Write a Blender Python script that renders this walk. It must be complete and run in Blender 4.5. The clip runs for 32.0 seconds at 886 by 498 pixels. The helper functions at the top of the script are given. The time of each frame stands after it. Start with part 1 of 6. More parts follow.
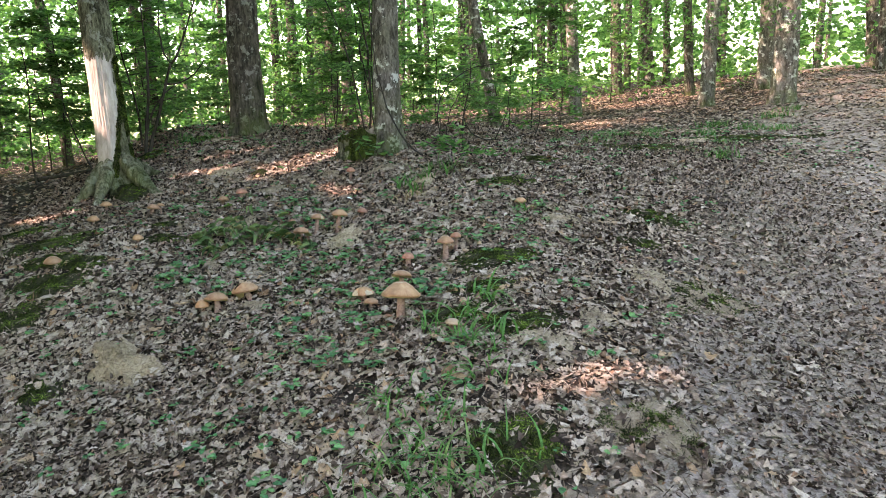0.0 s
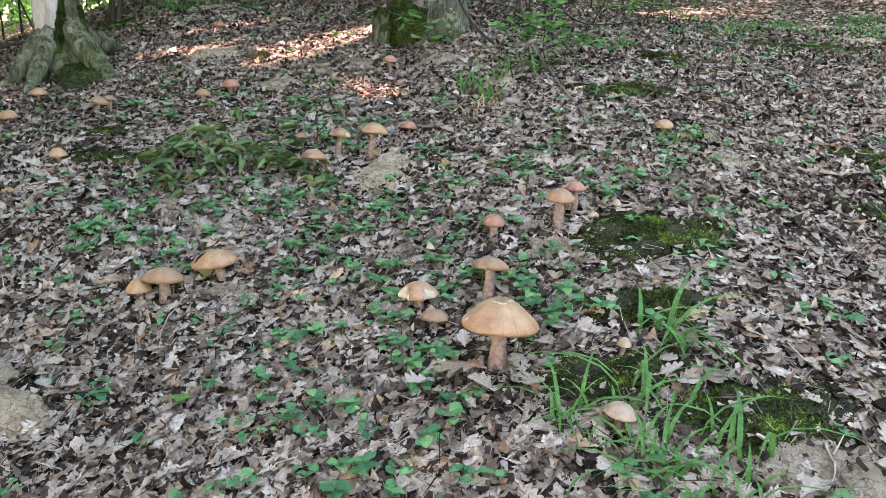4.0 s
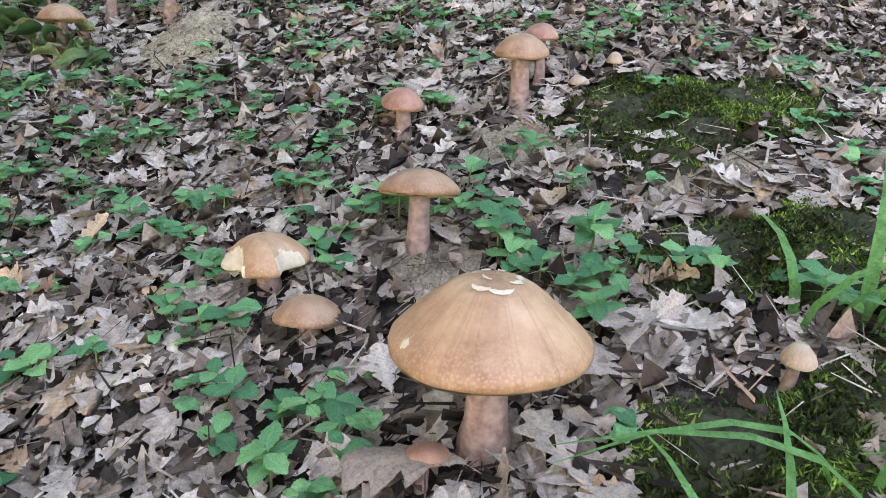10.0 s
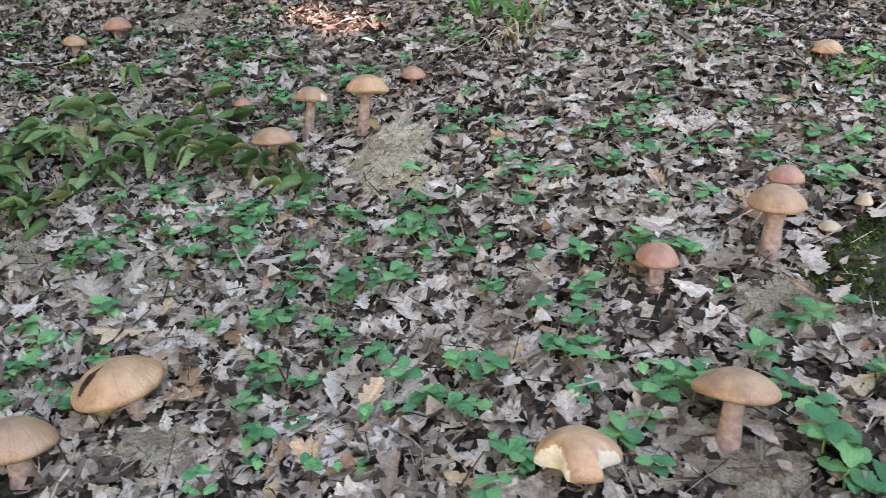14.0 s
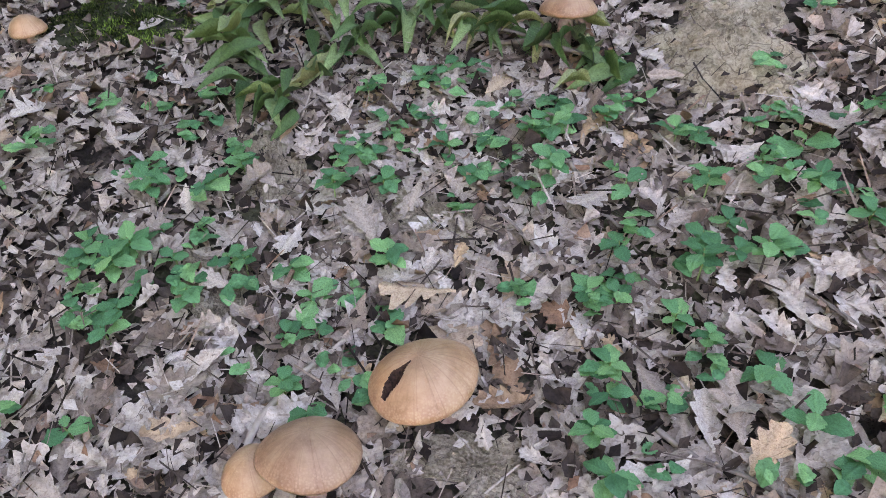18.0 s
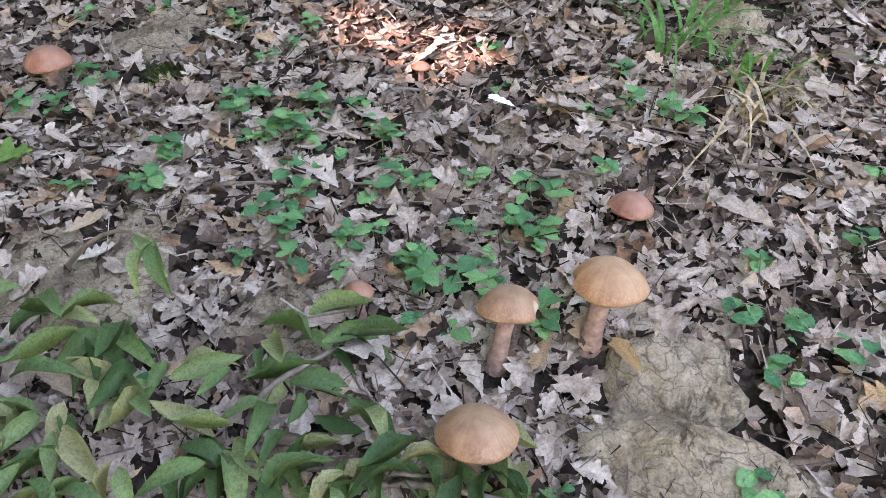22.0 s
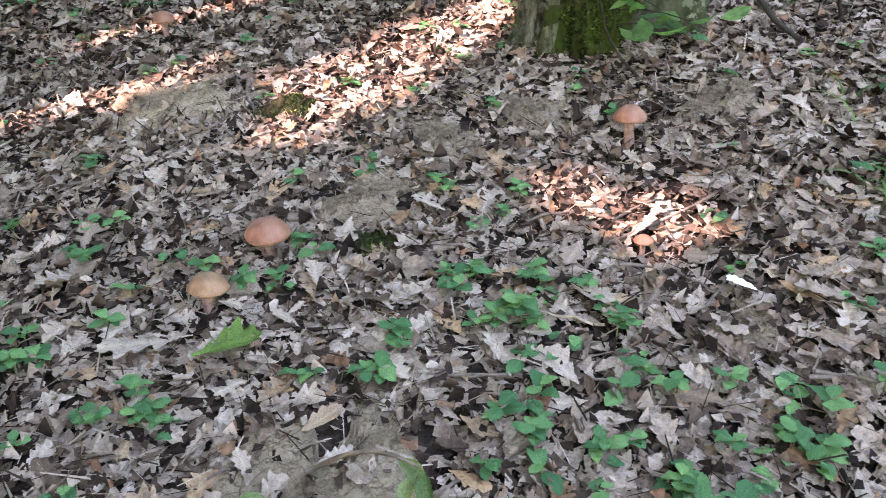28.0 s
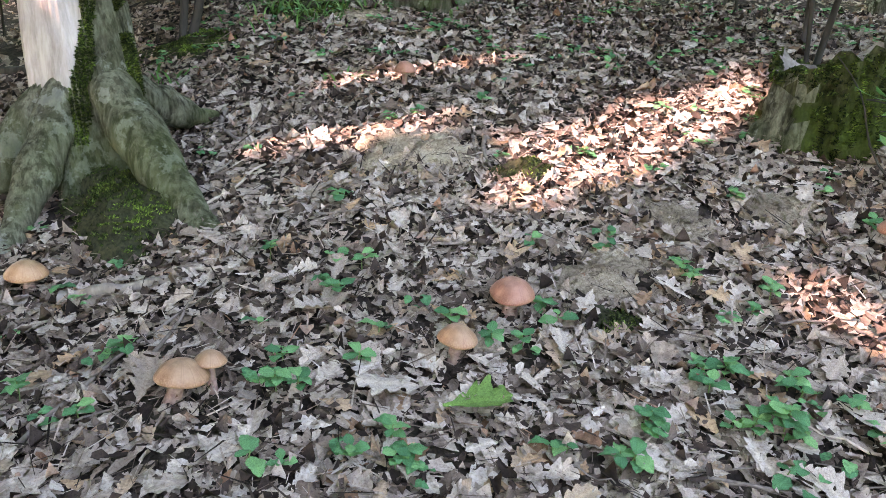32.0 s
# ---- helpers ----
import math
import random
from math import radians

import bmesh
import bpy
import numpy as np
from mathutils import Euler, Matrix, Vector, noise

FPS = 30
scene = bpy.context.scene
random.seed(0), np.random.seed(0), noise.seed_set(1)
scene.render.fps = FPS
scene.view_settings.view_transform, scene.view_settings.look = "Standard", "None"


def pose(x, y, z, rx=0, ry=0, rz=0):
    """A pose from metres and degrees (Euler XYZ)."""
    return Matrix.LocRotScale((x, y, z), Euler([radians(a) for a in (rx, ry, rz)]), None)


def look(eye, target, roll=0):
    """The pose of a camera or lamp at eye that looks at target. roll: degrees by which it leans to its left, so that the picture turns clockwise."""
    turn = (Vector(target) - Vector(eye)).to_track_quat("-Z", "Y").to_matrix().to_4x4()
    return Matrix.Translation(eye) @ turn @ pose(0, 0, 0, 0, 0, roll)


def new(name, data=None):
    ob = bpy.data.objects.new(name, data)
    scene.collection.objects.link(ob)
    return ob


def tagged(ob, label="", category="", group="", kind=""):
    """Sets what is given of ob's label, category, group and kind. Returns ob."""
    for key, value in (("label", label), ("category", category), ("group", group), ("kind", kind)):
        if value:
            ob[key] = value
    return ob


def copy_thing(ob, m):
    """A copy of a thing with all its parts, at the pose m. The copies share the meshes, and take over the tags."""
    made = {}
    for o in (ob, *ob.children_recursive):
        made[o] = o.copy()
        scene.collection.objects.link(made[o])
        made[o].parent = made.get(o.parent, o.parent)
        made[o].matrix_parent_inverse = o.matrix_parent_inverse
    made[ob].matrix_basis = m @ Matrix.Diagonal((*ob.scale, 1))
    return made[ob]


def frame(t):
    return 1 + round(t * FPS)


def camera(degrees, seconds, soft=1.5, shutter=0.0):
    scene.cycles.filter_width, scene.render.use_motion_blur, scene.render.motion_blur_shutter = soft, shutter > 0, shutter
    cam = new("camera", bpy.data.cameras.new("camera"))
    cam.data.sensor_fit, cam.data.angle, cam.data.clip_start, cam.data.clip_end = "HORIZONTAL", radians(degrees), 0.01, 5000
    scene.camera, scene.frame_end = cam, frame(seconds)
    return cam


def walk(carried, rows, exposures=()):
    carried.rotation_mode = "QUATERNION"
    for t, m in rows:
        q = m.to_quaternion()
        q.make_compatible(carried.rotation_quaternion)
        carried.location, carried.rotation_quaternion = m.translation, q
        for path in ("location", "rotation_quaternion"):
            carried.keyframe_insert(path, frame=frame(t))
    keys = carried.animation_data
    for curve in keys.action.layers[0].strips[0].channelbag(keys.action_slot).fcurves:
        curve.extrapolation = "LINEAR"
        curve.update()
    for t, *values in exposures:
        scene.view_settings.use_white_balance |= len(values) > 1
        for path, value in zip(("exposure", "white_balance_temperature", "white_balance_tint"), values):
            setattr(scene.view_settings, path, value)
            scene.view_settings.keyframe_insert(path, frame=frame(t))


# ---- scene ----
cam = camera(62.16, 32.0, soft=0.5, shutter=0.2)

# seconds, eye x, y, z in metres, pitch, heading and roll in degrees
PATH = [
    (0.0, 0.203, -1.336, 1.893, -11.22, 4.29, -1.71),
    (0.5, 0.108, -0.900, 1.902, -12.16, 4.69, -1.52),
    (1.0, 0.024, -0.557, 1.922, -12.91, 5.09, -1.34),
    (1.5, -0.058, -0.219, 1.928, -13.96, 5.17, -0.91),
    (2.0, -0.125, 0.133, 1.908, -15.38, 4.98, -0.33),
    (2.5, -0.213, 0.446, 1.859, -16.77, 5.09, 0.16),
    (3.0, -0.301, 0.785, 1.779, -17.88, 5.41, 0.45),
    (3.5, -0.379, 1.067, 1.730, -18.69, 6.10, 0.83),
    (5.5, -0.578, 1.833, 1.617, -22.17, 4.33, 2.18),
    (6.0, -0.579, 2.001, 1.566, -22.75, 3.80, 1.53),
    (6.5, -0.567, 2.222, 1.504, -23.95, 3.67, 0.76),
    (7.0, -0.544, 2.450, 1.465, -25.10, 3.78, 0.08),
    (7.5, -0.548, 2.592, 1.423, -25.78, 3.47, -0.49),
    (8.0, -0.563, 2.722, 1.357, -26.10, 2.39, -0.80),
    (8.5, -0.595, 2.837, 1.269, -26.51, 0.52, -0.73),
    (9.0, -0.640, 2.906, 1.205, -26.96, -1.76, -0.25),
    (9.5, -0.648, 2.923, 1.175, -26.90, -3.93, 0.47),
    (10.0, -0.640, 2.889, 1.102, -25.70, -5.87, 1.11),
    (10.5, -0.646, 2.852, 1.056, -23.48, -7.45, 1.55),
    (11.0, -0.655, 2.825, 1.056, -21.57, -8.42, 1.90),
    (11.5, -0.670, 2.818, 1.053, -20.44, -8.73, 1.90),
    (12.0, -0.682, 2.825, 1.076, -19.90, -8.46, 1.79),
    (12.5, -0.737, 2.860, 1.166, -20.04, -7.58, 1.46),
    (13.0, -0.834, 2.926, 1.281, -20.81, -5.74, 0.94),
    (13.5, -0.971, 2.989, 1.370, -22.49, -3.18, -0.05),
    (14.0, -1.130, 3.061, 1.449, -24.75, -0.38, -1.54),
    (14.5, -1.281, 3.127, 1.589, -26.45, 2.40, -3.56),
    (16.5, -1.483, 3.442, 1.719, -29.44, 9.01, -5.45),
    (17.0, -1.540, 3.558, 1.610, -32.87, 10.64, -4.95),
    (17.5, -1.613, 3.643, 1.538, -36.29, 12.14, -4.59),
    (18.0, -1.682, 3.704, 1.509, -39.93, 12.88, -4.28),
    (18.5, -1.743, 3.798, 1.499, -42.65, 11.78, -3.00),
    (19.0, -1.810, 3.905, 1.511, -44.35, 9.21, -1.03),
    (19.5, -1.853, 4.019, 1.585, -43.18, 5.96, 0.54),
    (20.0, -1.879, 4.152, 1.659, -40.45, 1.69, 1.79),
    (20.5, -1.894, 4.333, 1.704, -37.84, -1.52, 1.86),
    (21.0, -1.914, 4.551, 1.713, -35.98, -4.76, 1.51),
    (21.5, -1.953, 4.708, 1.753, -35.33, -7.45, 1.37),
    (22.0, -1.971, 4.806, 1.790, -35.26, -9.87, 1.16),
    (22.5, -2.000, 4.875, 1.805, -35.02, -11.81, 0.91),
    (23.0, -2.015, 4.959, 1.805, -34.64, -13.08, 0.49),
    (23.5, -2.035, 5.022, 1.797, -34.16, -13.93, -0.25),
    (24.0, -2.023, 5.051, 1.795, -33.76, -14.07, -1.38),
    (24.5, -2.043, 5.077, 1.817, -33.32, -13.48, -2.51),
    (26.5, -2.052, 5.074, 1.837, -31.72, -11.67, -0.82),
    (27.0, -2.136, 5.095, 1.898, -30.46, -8.95, -0.98),
    (27.5, -2.247, 5.101, 1.954, -29.41, -5.43, -1.43),
    (28.0, -2.337, 5.100, 1.947, -28.05, -1.82, -1.77),
    (28.5, -2.409, 5.102, 1.941, -26.44, 1.51, -1.66),
    (29.0, -2.475, 5.091, 1.937, -25.00, 4.32, -0.90),
    (29.5, -2.542, 5.073, 1.932, -24.14, 6.57, 0.09),
    (30.0, -2.609, 5.072, 1.927, -23.78, 8.44, 0.83),
    (30.5, -2.703, 5.054, 1.951, -23.46, 9.37, 1.62),
    (31.0, -2.734, 5.054, 1.963, -23.36, 9.32, 2.44),
    (31.5, -2.734, 5.077, 1.973, -23.52, 8.64, 3.08),
    (32.0, -2.758, 5.104, 1.970, -23.76, 7.94, 3.22),
]
rows = [(t, pose(x, y, z, 90 + up, 0, turn) @ pose(0, 0, 0, 0, 0, lean)) for t, x, y, z, up, turn, lean in PATH]
EXPOSURES = [(0.0, 3.55, 8600, 17), (2.0, 3.64, 8400, 19), (3.0, 3.88, 8250, 22), (4.5, 4.02, 8150, 23), (9.0, 4.05, 8100, 28), (14.0, 4.05, 8100, 25), (18.0, 4.02, 8150, 36), (22.0, 4.17, 8150, 33), (27.0, 4.17, 8150, 30), (32.0, 4.32, 8000, 27)]
walk(cam, rows, EXPOSURES)

# ---- daylight: a clear sky over a closed canopy, the sun from the side through gaps ----
SUN = Vector((-0.74, -0.22, 0.64)).normalized()
world = bpy.data.worlds.new("sky")
scene.world = world
world.use_nodes = True
wn = world.node_tree.nodes
sky = wn.new("ShaderNodeTexSky")
sky.sky_type, sky.sun_disc = "NISHITA", False
sky.sun_elevation = math.asin(SUN.z)
sky.sun_rotation = math.atan2(SUN.x, SUN.y)
world.node_tree.links.new(sky.outputs[0], wn["Background"].inputs[0])
wn["Background"].inputs[1].default_value = 0.15
sun_data = bpy.data.lights.new("sun", "SUN")
sun_data.energy, sun_data.angle, sun_data.color = 1.85, radians(0.6), (1.0, 0.79, 0.84)
new("sun", sun_data).matrix_world = look(SUN * 60, (0, 0, 0))


# ---- materials ----
class Paint:
    """A principled material with a few shorthand nodes."""

    def __init__(self, name, rough=0.8):
        self.mat = bpy.data.materials.new(name)
        self.mat.use_nodes = True
        self.tree = self.mat.node_tree
        self.bsdf = self.tree.nodes["Principled BSDF"]
        self.bsdf.inputs["Roughness"].default_value = rough
        self.bsdf.inputs["Specular IOR Level"].default_value = 0.1

    def node(self, kind, **values):
        made = self.tree.nodes.new("ShaderNode" + kind)
        for key, value in values.items():
            made.inputs[key.replace("_", " ")].default_value = value
        return made

    def link(self, a, b):
        self.tree.links.new(a, b)

    def noise(self, scale, detail=4.0, rough=0.6, coords=None):
        n = self.node("TexNoise", Scale=scale, Detail=detail, Roughness=rough)
        if coords is None:
            coords = self.node("TexCoord").outputs["Object"]
        self.link(coords, n.inputs["Vector"])
        return n.outputs["Fac"]

    def ramp(self, value, *stops):
        r = self.node("ValToRGB")
        el = r.color_ramp.elements
        while len(el) < len(stops):
            el.new(0.5)
        for e, (at, colour) in zip(el, stops):
            e.position, e.color = at, (*colour, 1)
        self.link(value, r.inputs[0])
        return r.outputs[0]

    def mask(self, value, low, high):
        m = self.node("MapRange")
        m.inputs[1].default_value, m.inputs[2].default_value = low, high
        self.link(value, m.inputs[0])
        return m.outputs[0]

    def mix(self, fac, a, b, how="MIX"):
        m = self.node("Mix")
        m.data_type, m.blend_type = "RGBA", how
        for socket, value in ((m.inputs[0], fac), (m.inputs[6], a), (m.inputs[7], b)):
            if isinstance(value, (int, float)):
                socket.default_value = value
            elif isinstance(value, tuple):
                socket.default_value = (*value, 1)
            else:
                self.link(value, socket)
        return m.outputs[2]

    def times(self, a, b):
        m = self.node("Math")
        m.operation = "MULTIPLY"
        for socket, value in zip(m.inputs, (a, b)):
            if isinstance(value, (int, float)):
                socket.default_value = value
            else:
                self.link(value, socket)
        return m.outputs[0]

    def colour(self, socket):
        self.link(socket, self.bsdf.inputs["Base Color"])
        return self

    def bump(self, value, strength=0.4, distance=0.01):
        b = self.node("Bump", Strength=strength, Distance=distance)
        self.link(value, b.inputs["Height"])
        self.link(b.outputs[0], self.bsdf.inputs["Normal"])
        return self

    def thin(self, share, colour):
        """Lets part of the light through, as a leaf does."""
        t = self.node("BsdfTranslucent")
        if isinstance(colour, tuple):
            t.inputs[0].default_value = (*colour, 1)
        else:
            self.link(colour, t.inputs[0])
        m = self.node("MixShader")
        m.inputs[0].default_value = share
        self.link(self.bsdf.outputs[0], m.inputs[1])
        self.link(t.outputs[0], m.inputs[2])
        self.link(m.outputs[0], self.tree.nodes["Material Output"].inputs[0])
        return self

    def island(self):
        return self.node("NewGeometry").outputs["Random Per Island"]

    def one(self):
        return self.node("ObjectInfo").outputs["Random"]


def leaf_paint(name, stops, rough=0.75, share=0.0, veins=0.35, whole=False):
    """A leaf: a tone of its own, ribs along its shape, blotches and specks."""
    p = Paint(name, rough)
    base = p.ramp(p.one() if whole else p.island(), *stops)
    uv = p.node("UVMap").outputs[0]
    parts = p.node("SeparateXYZ")
    p.link(uv, parts.inputs[0])
    side = p.node("Math")
    side.operation = "ABSOLUTE"
    p.link(parts.outputs[0], side.inputs[0])
    rib = p.mask(side.outputs[0], 0.075, 0.02)
    slant = p.node("Math")
    slant.operation = "SUBTRACT"
    p.link(parts.outputs[1], slant.inputs[0])
    p.link(side.outputs[0], slant.inputs[1])
    wave = p.node("Math")
    wave.operation = "SINE"
    p.link(p.times(slant.outputs[0], 40.0), wave.inputs[0])
    side_rib = p.mask(wave.outputs[0], 0.72, 1.0)
    both = p.node("Math")
    both.operation = "MAXIMUM"
    p.link(rib, both.inputs[0])
    p.link(p.times(side_rib, 0.5), both.inputs[1])
    fine = p.noise(70, 3)
    spots = p.mask(p.noise(22, 4, 0.7), 0.45, 0.68)
    c = p.mix(p.times(spots, 0.7), base, (0.42, 0.36, 0.32), "MULTIPLY")
    c = p.mix(p.times(p.mask(p.noise(40, 5, 0.75), 0.5, 0.62), 0.55), c, (1.4, 1.36, 1.3), "MULTIPLY")
    c = p.mix(p.times(both.outputs[0], veins), c, (1.45, 1.4, 1.3), "MULTIPLY")
    c = p.mix(p.times(p.mask(fine, 0.42, 0.64), 0.35), c, (0.6, 0.56, 0.53), "MULTIPLY")
    c = p.mix(p.times(p.mask(p.noise(150, 4, 0.75), 0.5, 0.62), 0.55), c, (0.45, 0.4, 0.36), "MULTIPLY")
    p.colour(c).bump(both.outputs[0], 0.3, 0.004)
    if share:
        p.thin(share, p.mix(1.0, c, (1.2, 1.5, 0.85), "MULTIPLY"))
    return p.mat


LITTER = leaf_paint("dry_leaf", (
    (0.0, (0.0747, 0.0498, 0.0373)), (0.12, (0.187, 0.137, 0.104)), (0.25, (0.323, 0.261, 0.21)), (0.4, (0.424, 0.355, 0.296)), (0.52, (0.261, 0.203, 0.159)),
    (0.66, (0.373, 0.308, 0.251)), (0.8, (0.46, 0.394, 0.335)), (0.88, (0.287, 0.216, 0.163)), (0.95, (0.398, 0.259, 0.153)), (1.0, (0.187, 0.102, 0.0622))), 0.7, 0.0, 0.45)
LITTER_MAT = leaf_paint("matted_leaf", (
    (0.0, (0.0488, 0.0325, 0.0243)), (0.2, (0.146, 0.107, 0.0813)), (0.45, (0.277, 0.218, 0.173)), (0.7, (0.423, 0.345, 0.28)), (0.86, (0.195, 0.138, 0.101)), (1.0, (0.552, 0.464, 0.386))), 0.8, 0.0, 0.35)
# Old leaf scraps; the darkest tones stand in for shade between leaves.
LITTER_OLD_SHADED = leaf_paint("old_leaf_gap_shade", (
    (0.0, (0.0138, 0.0092, 0.0069)), (0.35, (0.0517, 0.0356, 0.0276)), (0.55, (0.138, 0.102, 0.0794)), (0.75, (0.31, 0.247, 0.199)), (0.92, (0.425, 0.356, 0.297)), (1.0, (0.23, 0.121, 0.0725))))
LITTER_ONE = leaf_paint("dry_leaf_single", (
    (0.0, (0.152, 0.107, 0.0793)), (0.2, (0.338, 0.275, 0.224)), (0.45, (0.42, 0.358, 0.304)),
    (0.65, (0.279, 0.216, 0.169)), (0.85, (0.431, 0.372, 0.317)), (1.0, (0.396, 0.26, 0.152))), 0.7, 0.0, 0.5, whole=True)
SEEDLING = leaf_paint("seedling_leaf", (
    (0.0, (0.045, 0.16, 0.075)), (0.5, (0.085, 0.25, 0.11)), (1.0, (0.17, 0.37, 0.15))), 0.5, 0.28, 0.35)
SEEDLING_ONE = leaf_paint("seedling_leaf_single", (
    (0.0, (0.045, 0.16, 0.075)), (0.5, (0.085, 0.25, 0.11)), (1.0, (0.17, 0.37, 0.15))), 0.5, 0.28, 0.35, whole=True)
WILTED = leaf_paint("wilted_leaf", (
    (0.0, (0.04, 0.085, 0.032)), (0.4, (0.08, 0.145, 0.055)), (0.75, (0.15, 0.215, 0.09)), (1.0, (0.3, 0.28, 0.14))), 0.42, 0.1, 0.4, whole=True)
CANOPY = leaf_paint("forest_leaf", (
    (0.0, (0.045, 0.12, 0.045)), (0.5, (0.095, 0.215, 0.08)), (1.0, (0.18, 0.34, 0.13))), 0.55, 0.52, 0.2)
GRASS = leaf_paint("grass_blade", (
    (0.0, (0.05, 0.15, 0.045)), (0.6, (0.095, 0.24, 0.075)), (1.0, (0.2, 0.29, 0.12))), 0.5, 0.3, 0.1)
STRAW = leaf_paint("dry_grass_blade", ((0.0, (0.3, 0.22, 0.13)), (1.0, (0.48, 0.38, 0.25))), 0.8, 0.1, 0.1)


def soil_paint():
    """Humus under the leaves, darkened to stand for leaf-gap shade; pale trodden loam on the path."""
    p = Paint("woodland_soil", 0.95)
    n1, n2, n3 = p.noise(1.3, 6), p.noise(14, 6, 0.7), p.noise(90, 4, 0.7)
    shaded_humus = p.ramp(n2, (0.32, (0.009, 0.0065, 0.005)), (0.52, (0.03, 0.022, 0.017)), (0.74, (0.13, 0.1, 0.08)))
    loam = p.ramp(n3, (0.28, (0.12, 0.095, 0.08)), (0.5, (0.28, 0.232, 0.198)), (0.75, (0.44, 0.38, 0.332)))
    loam = p.mix(p.times(p.mask(n2, 0.4, 0.6), 0.5), loam, (0.55, 0.5, 0.46), "MULTIPLY")
    at = p.node("SeparateXYZ")
    p.link(p.node("TexCoord").outputs["Object"], at.inputs[0])
    edge = p.node("Math")
    edge.operation = "MULTIPLY_ADD"
    p.link(at.outputs[1], edge.inputs[0])
    edge.inputs[1].default_value, edge.inputs[2].default_value = -0.4, 0.22
    off = p.node("Math")
    off.operation = "ADD"
    p.link(at.outputs[0], off.inputs[0])
    p.link(edge.outputs[0], off.inputs[1])
    worn = p.node("Math")
    worn.operation = "MULTIPLY_ADD"
    p.link(n1, worn.inputs[0])
    worn.inputs[1].default_value = 2.2
    p.link(off.outputs[0], worn.inputs[2])
    c = p.mix(p.mask(worn.outputs[0], 0.9, 1.5), shaded_humus, loam)
    green = p.times(p.mask(p.noise(0.55, 3), 0.55, 0.68), p.mask(n2, 0.42, 0.58))
    c = p.mix(p.times(green, 0.55), c, (0.07, 0.085, 0.03))
    p.colour(c).bump(n2, 0.9, 0.03)
    return p.mat


def sand_paint(name, *tones):
    p = Paint(name, 0.95)
    n, g = p.noise(7, 6, 0.7), p.noise(160, 3, 0.7)
    cracks = p.node("TexVoronoi", Scale=17.0)
    cracks.feature = "DISTANCE_TO_EDGE"
    bend = p.mix(0.12, p.node("TexCoord").outputs["Object"], p.node("TexNoise", Scale=6.0).outputs[1])
    p.link(bend, cracks.inputs["Vector"])
    c = p.ramp(n, (0.3, tones[0]), (0.5, tones[1]), (0.72, tones[2]))
    c = p.mix(p.times(p.mask(g, 0.42, 0.66), 0.7), c, (0.5, 0.46, 0.42), "MULTIPLY")
    c = p.mix(p.times(p.mask(p.noise(48, 5, 0.75), 0.52, 0.64), 0.55), c, (0.45, 0.4, 0.35), "MULTIPLY")
    line = p.times(p.mask(cracks.outputs["Distance"], 0.05, 0.0), p.mask(n, 0.36, 0.46))
    c = p.mix(p.times(line, 0.7), c, (0.09, 0.065, 0.045))
    p.colour(c).bump(p.noise(45, 6, 0.75), 1.0, 0.02)
    return p.mat


def moss_paint():
    p = Paint("moss", 0.95)
    c = p.ramp(p.island(), (0.0, (0.01, 0.015, 0.006)), (0.45, (0.03, 0.046, 0.013)), (0.8, (0.065, 0.105, 0.022)), (1.0, (0.14, 0.19, 0.05)))
    c = p.mix(p.mask(p.noise(9, 5, 0.7), 0.56, 0.42), c, (0.45, 0.38, 0.36), "MULTIPLY")
    c = p.mix(p.mask(p.noise(6, 5, 0.7), 0.5, 0.6), c, p.mix(1.0, c, (2.1, 2.2, 1.6), "MULTIPLY"))
    p.colour(c)
    return p.mat


def bark_paint(name, dark, light, moss=0.5, lichen=0.3, cracks=0.55):
    p = Paint(name, 0.9)
    at = p.node("Mapping")
    at.inputs["Scale"].default_value = (1, 1, 0.35)
    p.link(p.node("TexCoord").outputs["Object"], at.inputs[0])
    n = p.noise(9, 6, 0.65, at.outputs[0])
    f = p.noise(55, 5, 0.7, at.outputs[0])
    c = p.ramp(n, (0.34, dark), (0.58, light))
    c = p.mix(p.times(p.mask(f, 0.38, 0.6), 0.75), c, (0.45, 0.42, 0.4), "MULTIPLY")
    c = p.mix(p.times(p.mask(p.noise(22, 6, 0.7, at.outputs[0]), 0.5, 0.4), 0.75), c, (0.3, 0.27, 0.25), "MULTIPLY")
    long = p.node("Mapping")
    long.inputs["Scale"].default_value = (1, 1, 0.1)
    p.link(p.node("TexCoord").outputs["Object"], long.inputs[0])
    split = p.noise(34, 4, 0.6, long.outputs[0])
    c = p.mix(p.times(p.mask(split, 0.47, 0.38), cracks), c, (0.22, 0.2, 0.18), "MULTIPLY")
    c = p.mix(p.times(p.mask(split, 0.55, 0.66), 0.5 * cracks), c, (1.5, 1.45, 1.4), "MULTIPLY")
    c = p.mix(p.times(p.mask(p.noise(6.0, 6, 0.7), 0.56, 0.6), lichen), c, (0.62, 0.63, 0.57))
    c = p.mix(p.times(p.mask(p.noise(1.6, 4), 0.42, 0.6), 0.7 * moss), c, (0.72, 0.92, 0.5), "MULTIPLY")
    high = p.node("SeparateXYZ")
    p.link(p.node("TexCoord").outputs["Object"], high.inputs[0])
    low = p.times(p.mask(high.outputs[2], 0.95, 0.1), p.mask(p.noise(3.2, 5), 0.4, 0.58))
    c = p.mix(p.times(low, moss), c, p.ramp(f, (0.3, (0.025, 0.045, 0.01)), (0.7, (0.1, 0.15, 0.03))))
    p.colour(c).bump(p.noise(22, 7, 0.8, at.outputs[0]), 1.0, 0.06)
    return p.mat


